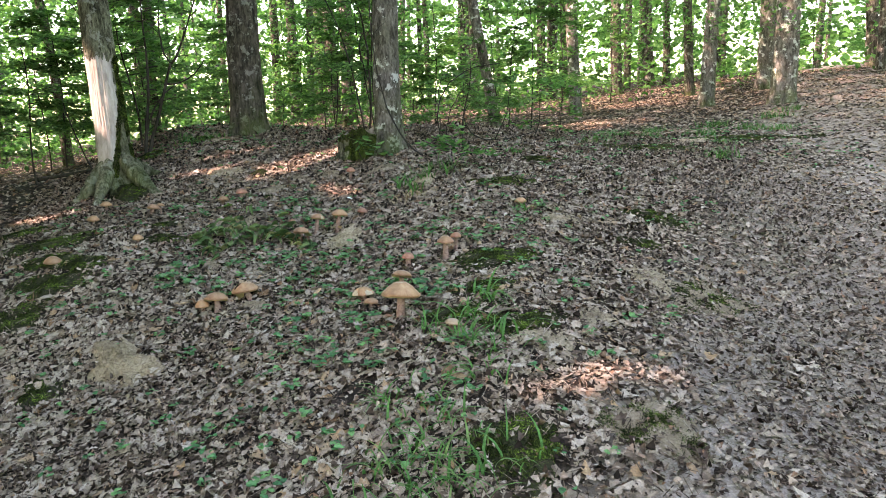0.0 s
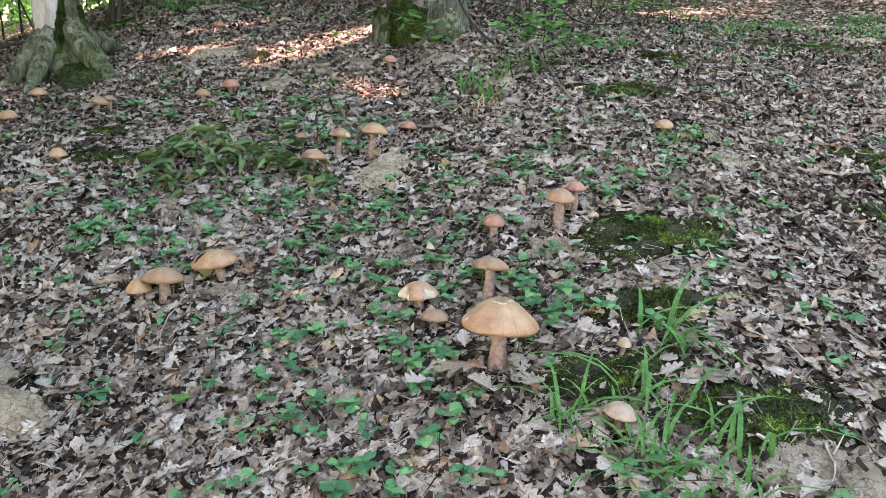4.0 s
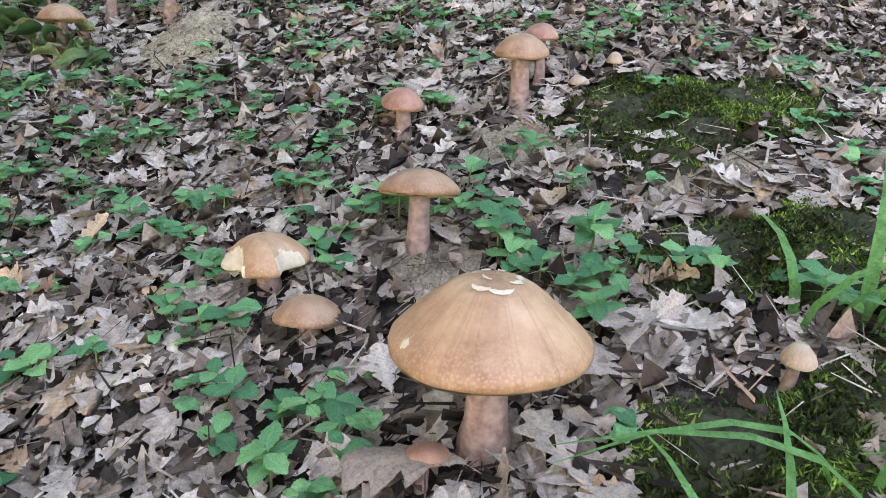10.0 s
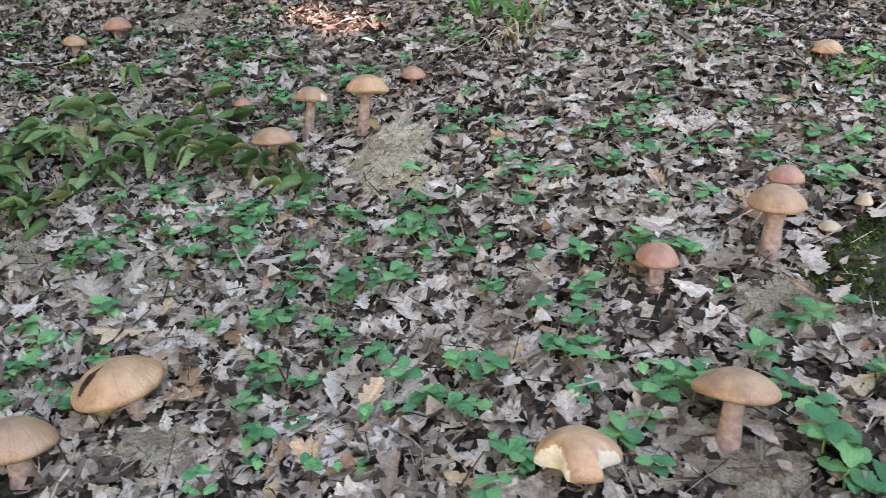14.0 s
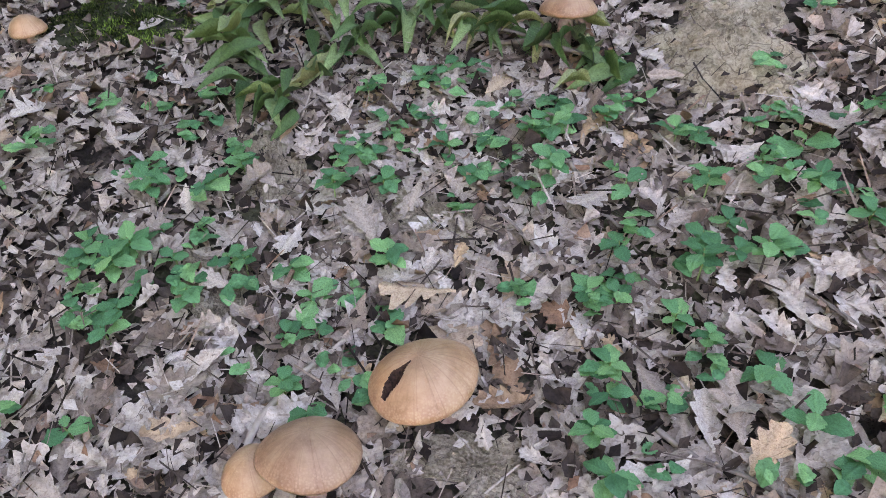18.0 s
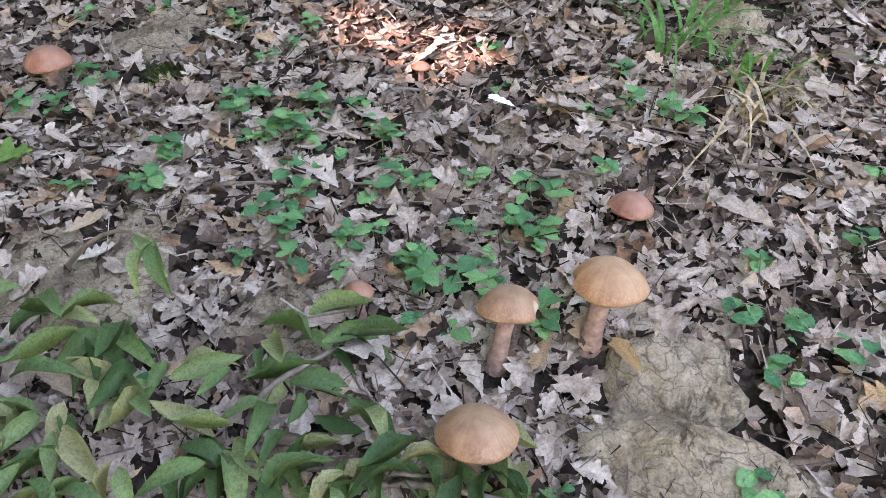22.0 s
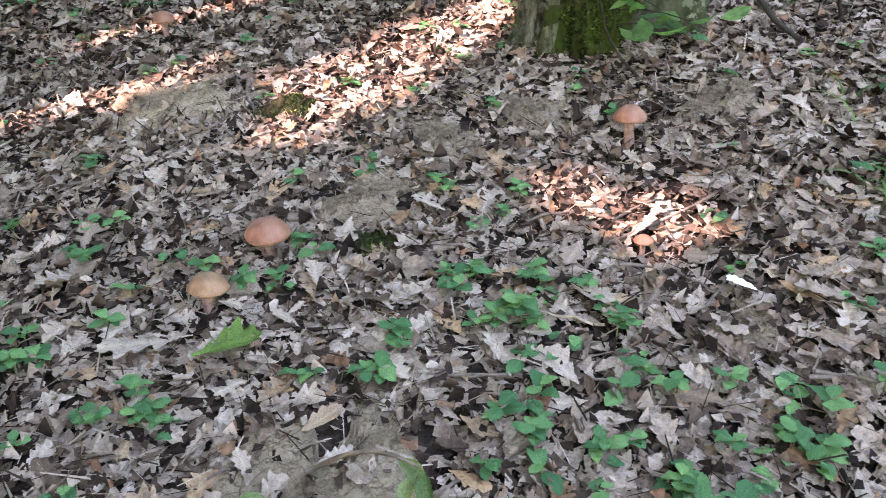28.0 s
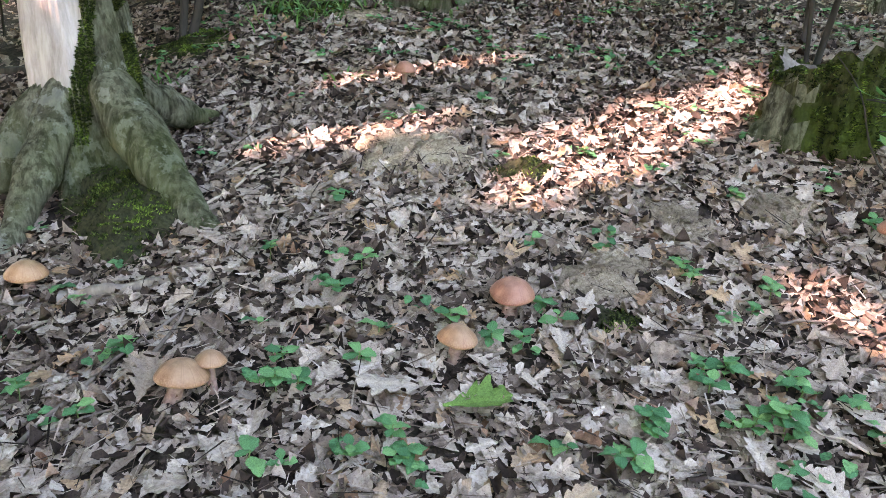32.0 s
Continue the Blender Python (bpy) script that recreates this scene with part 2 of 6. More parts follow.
def wood_paint(name, low, high):
    p = Paint(name, 0.7)
    at = p.node("Mapping")
    at.inputs["Scale"].default_value = (1, 1, 0.12)
    p.link(p.node("TexCoord").outputs["Object"], at.inputs[0])
    n = p.noise(24, 5, 0.65, at.outputs[0])
    p.colour(p.ramp(n, (0.3, low), (0.62, high))).bump(n, 0.5, 0.008)
    return p.mat


def cap_paint(name, dark, mid, light):
    p = Paint(name, 0.5)
    n, f, cell = p.noise(16, 5), p.noise(150, 4, 0.7), p.noise(45, 4)
    c = p.ramp(n, (0.3, dark), (0.5, mid), (0.72, light))
    c = p.mix(p.times(p.mask(cell, 0.5, 0.7), 0.35), c, light)
    flat = p.node("Mapping")
    flat.inputs["Scale"].default_value = (1, 1, 0)
    p.link(p.node("TexCoord").outputs["Object"], flat.inputs[0])
    out = p.node("VectorMath")
    out.operation = "NORMALIZE"
    p.link(flat.outputs[0], out.inputs[0])
    streak = p.noise(11, 5, 0.7, out.outputs[0])
    c = p.mix(p.times(p.mask(streak, 0.5, 0.36), 0.5), c, (0.62, 0.55, 0.5), "MULTIPLY")
    c = p.mix(p.times(p.mask(p.noise(230, 2), 0.6, 0.7), 0.3), c, light)
    c = p.mix(p.times(f, 0.35), c, (0.6, 0.55, 0.5), "MULTIPLY")
    spot = p.node("TexCoord").outputs["Generated"]
    shift = p.node("VectorMath")
    shift.operation = "SUBTRACT"
    p.link(spot, shift.inputs[0])
    shift.inputs[1].default_value = (0.5, 0.5, 0)
    level = p.node("Mapping")
    level.inputs["Scale"].default_value = (2, 2, 0)
    p.link(shift.outputs[0], level.inputs[0])
    away = p.node("VectorMath")
    away.operation = "LENGTH"
    p.link(level.outputs[0], away.inputs[0])
    brim = p.mask(away.outputs["Value"], 0.45, 0.98)
    c = p.mix(p.times(brim, 0.6), c, (0.9, 0.74, 0.68), "MULTIPLY")
    scale = p.node("TexVoronoi", Scale=190.0)
    p.link(p.node("TexCoord").outputs["Object"], scale.inputs["Vector"])
    c = p.mix(p.times(p.times(p.mask(scale.outputs["Distance"], 0.55, 0.3), p.mask(away.outputs["Value"], 0.7, 0.98)), 0.2), c, (min(1, light[0] * 1.3), light[1] * 1.35, light[2] * 1.4))
    p.bsdf.inputs["Specular IOR Level"].default_value = 0.35
    p.colour(c).bump(f, 0.25, 0.003)
    return p.mat


def plain(name, low, high, scale=40, rough=0.8, bump=0.3):
    p = Paint(name, rough)
    n = p.noise(scale, 5)
    p.colour(p.ramp(n, (0.32, low), (0.68, high))).bump(n, bump, 0.004)
    return p.mat


SOIL, MOSS = soil_paint(), moss_paint()
SAND = sand_paint("sandy_loam", (0.31, 0.235, 0.15), (0.46, 0.365, 0.25), (0.58, 0.48, 0.35))
MOLE_SOIL = sand_paint("molehill_soil", (0.22, 0.165, 0.11), (0.36, 0.28, 0.19), (0.49, 0.39, 0.28))
GREY_SOIL = sand_paint("bare_grey_loam", (0.29, 0.219, 0.146), (0.44, 0.345, 0.242), (0.56, 0.46, 0.345))
BROWN_SOIL = sand_paint("bare_brown_soil", (0.19, 0.142, 0.1), (0.32, 0.253, 0.182), (0.45, 0.37, 0.28))
BARK = bark_paint("grey_bark", (0.045, 0.039, 0.033), (0.17, 0.15, 0.128))
BARK_PALE = bark_paint("pale_mossy_bark", (0.085, 0.087, 0.056), (0.275, 0.28, 0.2), 0.35, 0.3, 0.7)
BARK_LICHEN = bark_paint("lichen_bark", (0.07, 0.062, 0.054), (0.27, 0.25, 0.22), 0.5, 0.8, 0.2)
MOSSY = bark_paint("mossy_stump_bark", (0.045, 0.05, 0.02), (0.13, 0.13, 0.06), 1.0, 0.0)
BAREWOOD = wood_paint("bare_wood", (0.24, 0.2, 0.175), (0.43, 0.385, 0.35))
TWIG = wood_paint("twig_bark", (0.065, 0.05, 0.04), (0.2, 0.16, 0.13))
# Stem bark darker than its own tone: the backlit shade is in the colour.
SHADE_TWIG = wood_paint("stem_bark_in_shade", (0.014, 0.012, 0.01), (0.045, 0.04, 0.033))
PALE_STICK = wood_paint("weathered_stick", (0.22, 0.17, 0.13), (0.45, 0.37, 0.29))
GREEN_STEM = plain("green_stem", (0.1, 0.16, 0.05), (0.16, 0.2, 0.08))
CAP_TAN = cap_paint("tan_cap", (0.25, 0.128, 0.063), (0.36, 0.204, 0.11), (0.46, 0.295, 0.175))
CAP_BROWN = cap_paint("brown_cap", (0.19, 0.1, 0.055), (0.285, 0.163, 0.094), (0.38, 0.243, 0.15))
CAP_RED = cap_paint("reddish_cap", (0.2, 0.085, 0.055), (0.29, 0.135, 0.09), (0.37, 0.2, 0.135))
CAP_PALE = cap_paint("pale_cap", (0.24, 0.165, 0.11), (0.34, 0.25, 0.17), (0.43, 0.335, 0.24))
PORES = plain("pore_layer", (0.4, 0.31, 0.13), (0.55, 0.45, 0.23), 220, 0.85, 0.8)
STALK = plain("pinkish_stalk", (0.17, 0.095, 0.078), (0.35, 0.23, 0.185), 55, 0.75, 0.6)
FLESH = plain("mushroom_flesh", (0.4, 0.315, 0.22), (0.54, 0.455, 0.34), 60, 0.8, 0.4)
WHITE = plain("whitened_leaf", (0.62, 0.63, 0.62), (0.78, 0.79, 0.78), 50)
HOLLOW = plain("dark_hollow", (0.012, 0.007, 0.005), (0.07, 0.035, 0.022), 90)
LOG = wood_paint("rotten_log", (0.1, 0.08, 0.065), (0.26, 0.22, 0.18))


# ---- the lie of the land ----
BUMPS = np.array([
    -0.022, -0.097, -0.122, -0.204, -0.141, -0.024, -0.019, -0.003,
    -0.079, -0.305, -0.169, 0.008, 0.248, 0.006, -0.182, -0.037,
    -0.056, -0.093, 0.049, -0.261, 0.144, -0.023, -0.199, -0.032,
    -0.035, 0.147, 0.227, -0.177, 0.128, -0.031, 0.018, -0.002,
    -0.064, -0.043, -0.16, 0.008, 0.278, -0.019, 0.066, -0.069,
    -0.052, 0.154, 0.158, 0.039, 0.002, 0.017, 0.105, -0.035,
    0.09, 0.122, 0.021, 0.282, 0.186, 0.068, 0.085, 0.031,
    0.286, 0.37, 0.03, 0.093, 0.098, 0.027, 0.023, 0.014,
]).reshape(8, 8)
rng = np.random.default_rng(5)
WAVES = [(rng.normal(size=2), rng.uniform(0, 6.28)) for _ in range(26)]


def soft(v):
    return np.logaddexp(0, v)


def slope(x, y):
    """The smooth hillside: a long rise, a crest, broad humps."""
    x, y = np.asarray(x, float), np.asarray(y, float)
    z = 0.1 * y - 0.06 * soft((y - 9) / 1.5) - 0.135 * soft((y - 24) / 3)
    side = 1 / (1 + np.exp(-(y - 10) / 1.5))
    z = z + side * (0.24 * soft((x - 3.5) / 1.5) - 0.17 * soft((x - 7.8) / 1.5) - 0.15 * soft((-3.5 - x) / 1.5))
    for j in range(8):
        for i in range(8):
            z = z + BUMPS[j, i] * np.exp(-((x + 5.6 - 1.4 * i) ** 2 + (y - 1.4 - 1.4 * j) ** 2) / 3.38)
    return z - 0.045 * np.exp(-((x + 0.655) ** 2 + (y - 2.845) ** 2) / 0.06)


def ground(x, y):
    """The hillside with its small unevenness."""
    x, y = np.asarray(x, float), np.asarray(y, float)
    z = slope(x, y)
    for k, (way, shift) in enumerate(WAVES):
        size = 2.2 * 1.12 ** k
        z = z + 0.015 / size * np.sin(size * (way[0] * x + way[1] * y) + shift)
    return z


def normal_at(x, y, e=0.05):
    return np.stack([-(slope(x + e, y) - slope(x - e, y)) / (2 * e), -(slope(x, y + e) - slope(x, y - e)) / (2 * e), np.ones_like(np.asarray(x, float))], -1)


# ---- mesh helpers ----
def poly_mesh(name, verts, faces, mats, smooth=True, uv=None):
    """A mesh from arrays: all faces have the same number of corners."""
    verts, faces = np.asarray(verts, np.float32), np.asarray(faces, np.int32)
    me = bpy.data.meshes.new(name)
    count, sides = faces.shape
    me.vertices.add(len(verts))
    me.vertices.foreach_set("co", verts.ravel())
    me.loops.add(count * sides)
    me.loops.foreach_set("vertex_index", faces.ravel())
    me.polygons.add(count)
    me.polygons.foreach_set("loop_start", np.arange(count, dtype=np.int32) * sides)
    me.polygons.foreach_set("use_smooth", np.full(count, smooth))
    if uv is not None:
        layer = me.uv_layers.new(name="UVMap")
        layer.data.foreach_set("uv", np.asarray(uv, np.float32)[faces.ravel()].ravel())
    for m in mats if isinstance(mats, (list, tuple)) else (mats,):
        me.materials.append(m)
    me.update(calc_edges=True)
    return me


def part(name, me, parent=None, label=""):
    ob = new(name, me)
    ob.parent = parent
    return tagged(ob, label)


def thing(name, at, label, category, group="", kind="", turn=0.0):
    """An empty at the base of a thing, to carry its parts."""
    ob = new(name)
    ob.empty_display_size = 0.1
    ob.matrix_world = Matrix.Translation(at) @ Matrix.Rotation(turn, 4, "Z")
    return tagged(ob, label, category, group, kind)


def tube(points, radii, sides=8, bumps=0.0, seed=0, cap=True):
    """A swept tube through points with a radius at each; returns verts and quads."""
    pts = np.asarray(points, float)
    n = len(pts)
    rad = np.broadcast_to(np.asarray(radii, float), (n,))
    r = np.random.default_rng(seed)
    along = np.gradient(pts, axis=0)
    along /= np.linalg.norm(along, axis=1)[:, None] + 1e-9
    ref = np.array([1.0, 0.13, 0.0]) if abs(along[:, 2]).mean() > 0.5 else np.array([0.0, 0.0, 1.0])
    u = np.cross(along, ref)
    u /= np.linalg.norm(u, axis=1)[:, None] + 1e-9
    v = np.cross(along, u)
    ang = np.arange(sides) * 2 * np.pi / sides
    wob = 1 + bumps * r.normal(size=(n, sides))
    ring = (np.cos(ang)[None, :, None] * u[:, None] + np.sin(ang)[None, :, None] * v[:, None]) * (rad[:, None] * wob)[..., None]
    verts = (pts[:, None] + ring).reshape(-1, 3)
    faces = [(i * sides + k, i * sides + (k + 1) % sides, (i + 1) * sides + (k + 1) % sides, (i + 1) * sides + k) for i in range(n - 1) for k in range(sides)]
    if cap:
        for i, end in ((0, -1), (n - 1, 1)):
            verts = np.vstack([verts, pts[i] + along[i] * end * rad[i] * 0.25])
            tip = len(verts) - 1
            faces += [(i * sides + k, i * sides + (k + 1) % sides, tip, tip) for k in range(0, sides)]
    return verts, np.array(faces)


def tri_safe(faces):
    """Quads with a doubled corner become triangles as plain lists."""
    return [tuple(f[:3]) if f[2] == f[3] else tuple(f) for f in np.asarray(faces).tolist()]


def tube_mesh(name, points, radii, mat, sides=8, bumps=0.0, seed=0):
    verts, faces = tube(points, radii, sides, bumps, seed)
    me = bpy.data.meshes.new(name)
    me.from_pydata(verts.tolist(), [], tri_safe(faces))
    me.polygons.foreach_set("use_smooth", [True] * len(me.polygons))
    me.materials.append(mat)
    return me


def strip_leaf(widths, fold=0.1, curl=0.2, roll=0.0, twist=0.0, seed=0, crumple=0.006, wrinkle=0.0, uneven=0.0):
    """A leaf of length 1 along y, as a folded, curled and wrinkled strip: verts, quads, uv."""
    r = np.random.default_rng(seed)
    n = len(widths)
    ph = r.uniform(0, 6.28, 4)
    verts, uv = [], []
    for t, w in zip(np.linspace(0, 1, n), widths):
        lift = curl * (t - 0.35) ** 2 + wrinkle * math.sin(7 * t + ph[0])
        for side in (-1, 0, 1):
            wide = w * (1 + uneven * math.sin(5 * t * (1 + 0.3 * side) + ph[2] + side)) * (1 + 0.05 * r.normal()) if side else 0
            x = side * wide
            z = lift + abs(x) * fold * 2 + roll * x * x * 6 + twist * x * (t - 0.5) + (wrinkle * math.sin(13 * t + ph[1] + 2 * side) if side else 0) + crumple * r.normal()
            verts.append((x + 0.05 * math.sin(3 * t + ph[3]) * t, t + 0.3 * abs(x) * (0.62 - t), z))
            uv.append((x, t))
    faces = []
    for k in range(n - 1):
        a = 3 * k
        faces += [(a, a + 1, a + 4, a + 3), (a + 1, a + 2, a + 5, a + 4)]
    return np.array(verts), np.array(faces), np.array(uv)


def oak_leaf(rows, lobes, wide, deep, cup, curl, twist, ripple, seed, cols=2, torn=0.0):
    """A dry oak leaf of length 1 along y: round lobes that sweep forward, a cupped, curled and rippled blade."""
    r = np.random.default_rng(seed)
    ph = r.uniform(0, 6.28, 8)
    lift_side = r.uniform(-0.12, 0.24, 2)
    verts, uv = [], []
    for t in np.linspace(0, 1, rows):
        body = wide * max(0.0, math.sin(math.pi * t ** 1.25)) ** 0.75 * (0.6 + 0.55 * t)
        for j in range(-cols, cols + 1):
            u = j / cols
            k = 0 if u < 0 else 1
            wave = 0.5 - 0.5 * math.cos(2 * math.pi * lobes * t + 0.7 * (ph[k] - 3))
            half = max(0.014, body * (1 - deep * (1 - wave ** 0.6)) * (1 + 0.12 * math.sin(9 * t + ph[2 + k]) - torn * max(0, math.sin(4.3 * t + ph[4 + k]))))
            x = u * half
            a = abs(u)
            z = cup * x * x * 6 + lift_side[k] * half * a * a * 0.8 + curl * (t - 0.4) ** 2 + twist * x * (t - 0.5)
            z += ripple * (math.sin(11 * t + ph[6] + 1.5 * u) * 0.6 + a * math.sin(19 * t + ph[7] + 4 * u)) + 0.3 * ripple * r.normal() * a
            verts.append((x + 0.05 * math.sin(3 * t + ph[0]) * t, t + 0.34 * a * half * (0.35 + 0.65 * wave), z))
            uv.append((x, t))
    wide_ = 2 * cols + 1
    faces = [(i * wide_ + j, i * wide_ + j + 1, (i + 1) * wide_ + j + 1, (i + 1) * wide_ + j) for i in range(rows - 1) for j in range(2 * cols)]
    return np.array(verts), np.array(faces), np.array(uv)




def strew(shapes, pos, normals, sizes, spin, tilt, rng_):
    """Many leaves as arrays: each a shape turned about the ground's normal, tilted, scaled and set down."""
    all_v, all_f, all_uv, base = [], [], [], 0
    pick = rng_.integers(0, len(shapes), len(pos))
    lean = rng_.uniform(0, 2 * np.pi, len(pos))
    nz = normals / np.linalg.norm(normals, axis=1)[:, None]
    nz = nz + np.stack([np.cos(lean), np.sin(lean), 0 * lean], 1) * np.tan(tilt)[:, None]
    nz /= np.linalg.norm(nz, axis=1)[:, None]
    ax = np.stack([np.cos(spin), np.sin(spin), 0 * spin], 1)
    ay = np.cross(nz, ax)
    ay /= np.linalg.norm(ay, axis=1)[:, None]
    ax = np.cross(ay, nz)
    for k, (v, f, uv) in enumerate(shapes):
        who = np.where(pick == k)[0]
        if not len(who):
            continue
        c = v - np.array([0, 0.45, 0])
        w = (c[None, :, :1] * ax[who][:, None] + c[None, :, 1:2] * ay[who][:, None] + c[None, :, 2:] * nz[who][:, None]) * sizes[who][:, None, None] + pos[who][:, None]
        all_v.append(w.reshape(-1, 3))
        all_f.append((f[None] + (np.arange(len(who)) * len(v))[:, None, None] + base).reshape(-1, 4))
        all_uv.append(np.tile(uv, (len(who), 1)))
        base += len(who) * len(v)
    return np.vstack(all_v), np.vstack(all_f), np.vstack(all_uv)


# ---- ground: one sheet to the horizon ----
def spread(a, b, step, far):
    inner = np.arange(a, b + step / 2, step)
    out, s, x = [], step, b
    while x < far:
        s *= 1.13
        x += s
        out.append(x)
    low, s, x = [], step, a
    while x > -far:
        s *= 1.13
        x -= s
        low.append(x)
    return np.concatenate([low[::-1], inner, out])


gx, gy = spread(-6, 4.5, 0.08, 900), spread(0.5, 10.5, 0.08, 900)
xx, yy = np.meshgrid(gx, gy)
verts = np.stack([xx, yy, ground(xx, yy)], -1).reshape(-1, 3)
nx = len(gx)
ii, jj = np.meshgrid(np.arange(nx - 1), np.arange(len(gy) - 1))
a = (jj * nx + ii).ravel()
tagged(new("ground", poly_mesh("ground", verts, np.stack([a, a + 1, a + 1 + nx, a + nx], 1), SOIL)),
       "brown woodland soil on a rising slope, trodden beside", "ground", kind="structure")

# ---- trees ----
# sunlit places on the ground and the trunks: x, y, z, radius of the gap in the canopy
GAPS = [(-4.0, 8.1, 1.05, 0.22), (-3.7, 8.4, 1.1, 0.32), (-3.35, 8.5, 1.1, 0.25), (-2.72, 8.2, 1.1, 0.22), (-2.4, 8.4, 1.2, 0.28), (-2.05, 8.62, 1.3, 0.25), (-1.9, 8.9, 1.35, 0.16), (-2.78, 7.84, 1.0, 0.17), (-2.95, 7.7, 0.95, 0.12),
        (-3.45, 8.78, 1.15, 0.3), (-3.05, 9.05, 1.33, 0.24), (-2.55, 8.03, 1.05, 0.22),
        (-4.76, 7.82, 1.75, 0.15), (-4.8, 7.82, 2.15, 0.2), (-1.64, 7.1, 0.87, 0.19), (-1.86, 7.42, 0.94, 0.15), (-1.44, 7.14, 0.9, 0.12), (-1.58, 7.28, 0.91, 0.14), (-1.76, 6.97, 0.83, 0.1),
        (0.7, 2.62, 0.28, 0.15), (0.95, 2.8, 0.28, 0.17), (1.17, 2.96, 0.28, 0.14), (0.44, 2.54, 0.28, 0.14), (-5.2, 7.2, 0.7, 0.4), (4.6, 19.5, 1.7, 1.0), (6.0, 21.0, 2.0, 0.7),
        (-6.2, 22.0, 3.0, 1.6), (9.0, 14.0, 2.4, 0.8), (3.2, 12.0, 1.4, 0.5), (7.4, 12.0, 1.9, 0.4),
        (-1.0, 21.0, 3.5, 2.0), (3.0, 24.0, 4.0, 2.2), (-4.5, 17.0, 3.0, 1.3), (8.0, 26.0, 5.0, 2.0), (0.8, 14.5, 2.6, 0.9)]
sun = np.array(SUN)


def shaded(p):
    """True where a leaf at p leaves the sunlit gaps open."""
    keep = np.ones(len(p), bool)
    for x, y, z, r in GAPS:
        d = p - np.array([x, y, z])
        along = d @ sun
        off = np.linalg.norm(d - along[:, None] * sun, axis=1)
        keep &= ~((off < r * 1.1) & (along > 0.5))
    return keep


LEAF_SHAPES = [(np.array([(0, 0, 0), (0.36, 0.5, h), (0, 1, d), (-0.36, 0.48, h)]), np.array([(0, 1, 2, 3)]), np.array([(0, 0), (0.36, 0.5), (0, 1), (-0.36, 0.5)])) for h, d in ((0.12, 0.0), (-0.1, -0.2), (0.2, 0.15))]


def foliage(name, centre, radii, count, size, seed, parent=None, mat=None, open_gaps=True, clumps=26, flat=0.9, dense=0.24):
    """An uneven crown of many small leaves in clumps round a centre, in the parent's space."""
    r = np.random.default_rng(seed)
    c = r.normal(size=(clumps, 3))
    c *= (r.uniform(0.25, 1.0, clumps) ** 0.5 / np.linalg.norm(c, axis=1))[:, None]
    which = r.integers(0, clumps, count)
    p = c[which] + r.normal(size=(count, 3)) * dense * np.array([1, 1, 0.6])
    p = p * np.array(radii) + np.array(centre)
    if open_gaps:
        at = np.array(parent.matrix_world.translation) if parent else 0
        p = p[shaded(p + at)]
    k = len(p)
    v, f, uv = strew(LEAF_SHAPES, p, np.tile([0.0, 0, 1], (k, 1)), r.uniform(0.6, 1.3, k) * size, r.uniform(0, 6.28, k), r.uniform(0, flat, k), r)
    return part(name, poly_mesh(name, v, f, mat or CANOPY, True, uv), parent)


def trunk_mesh(name, height, radius, lean, flare, mat, seed, sides=18, lobes=5, torn=None):
    """A tapered trunk with root flare, ridges and a slight bend."""
    r = np.random.default_rng(seed)
    zs = np.concatenate([np.linspace(-0.25, 1.9, 150), np.linspace(2.2, height, 16)]) if torn else np.concatenate([np.linspace(-0.25, 1.2, 17), np.linspace(1.5, height, 16)])
    ang = np.arange(sides) * 2 * np.pi / sides
    ph, bend = r.uniform(0, 6.28), r.normal(size=2) * 0.02
    verts = []
    for z in zs:
        t = max(z, 0) / height
        rad = radius * (1 - 0.72 * t)
        grow = flare * np.exp(-max(z, -0.1) / 0.26)
        ridge = 1 + grow * (0.55 + 0.45 * np.cos(lobes * ang + ph)) + 0.03 * np.cos(3 * ang + z * 1.5) + (0.003 if torn else 0.018) * r.normal(size=sides) + np.array([0.06 * noise.noise(Vector((4 * math.cos(q), 4 * math.sin(q), 1.3 * z + seed))) + 0.03 * noise.noise(Vector((13 * math.cos(q), 13 * math.sin(q), 3 * z))) for q in ang])
        if torn:
            ridge = ridge - np.array([0.025 * torn(q, z) for q in ang]) + np.array([0.05 * noise.noise(Vector((22 * math.cos(q), 22 * math.sin(q), 2.5 * z))) for q in ang])
        x = lean[0] * z + bend[0] * z * z * 0.3
        y = lean[1] * z + bend[1] * z * z * 0.3
        verts += list(zip(x + rad * ridge * np.cos(ang), y + rad * ridge * np.sin(ang), np.full(sides, z)))
    n = len(zs)
    faces = [(i * sides + k, i * sides + (k + 1) % sides, (i + 1) * sides + (k + 1) % sides, (i + 1) * sides + k) for i in range(n - 1) for k in range(sides)]
    if torn:
        flags = [torn((f[0] % sides + 0.5) * 2 * math.pi / sides, (zs[f[0] // sides] + zs[f[2] // sides]) / 2) for f in faces]
        return [poly_mesh(nm, *trimmed(verts, [f for f, t in zip(faces, flags) if t == w]), m) for nm, w, m in ((name, False, mat), ("bare_wood", True, BAREWOOD))]
    return poly_mesh(name, verts, faces, mat)


def trimmed(verts, faces):
    """The faces with only the corners that they use."""
    faces = np.array(faces)
    used, back = np.unique(faces.ravel(), return_inverse=True)
    return np.array(verts)[used], back.reshape(faces.shape)


def torn_edge(z):
    """Where the torn face ends round the trunk, in radians."""
    return 0.3 + 1.0 * min(1, max(0, z - 0.2) / 0.9)


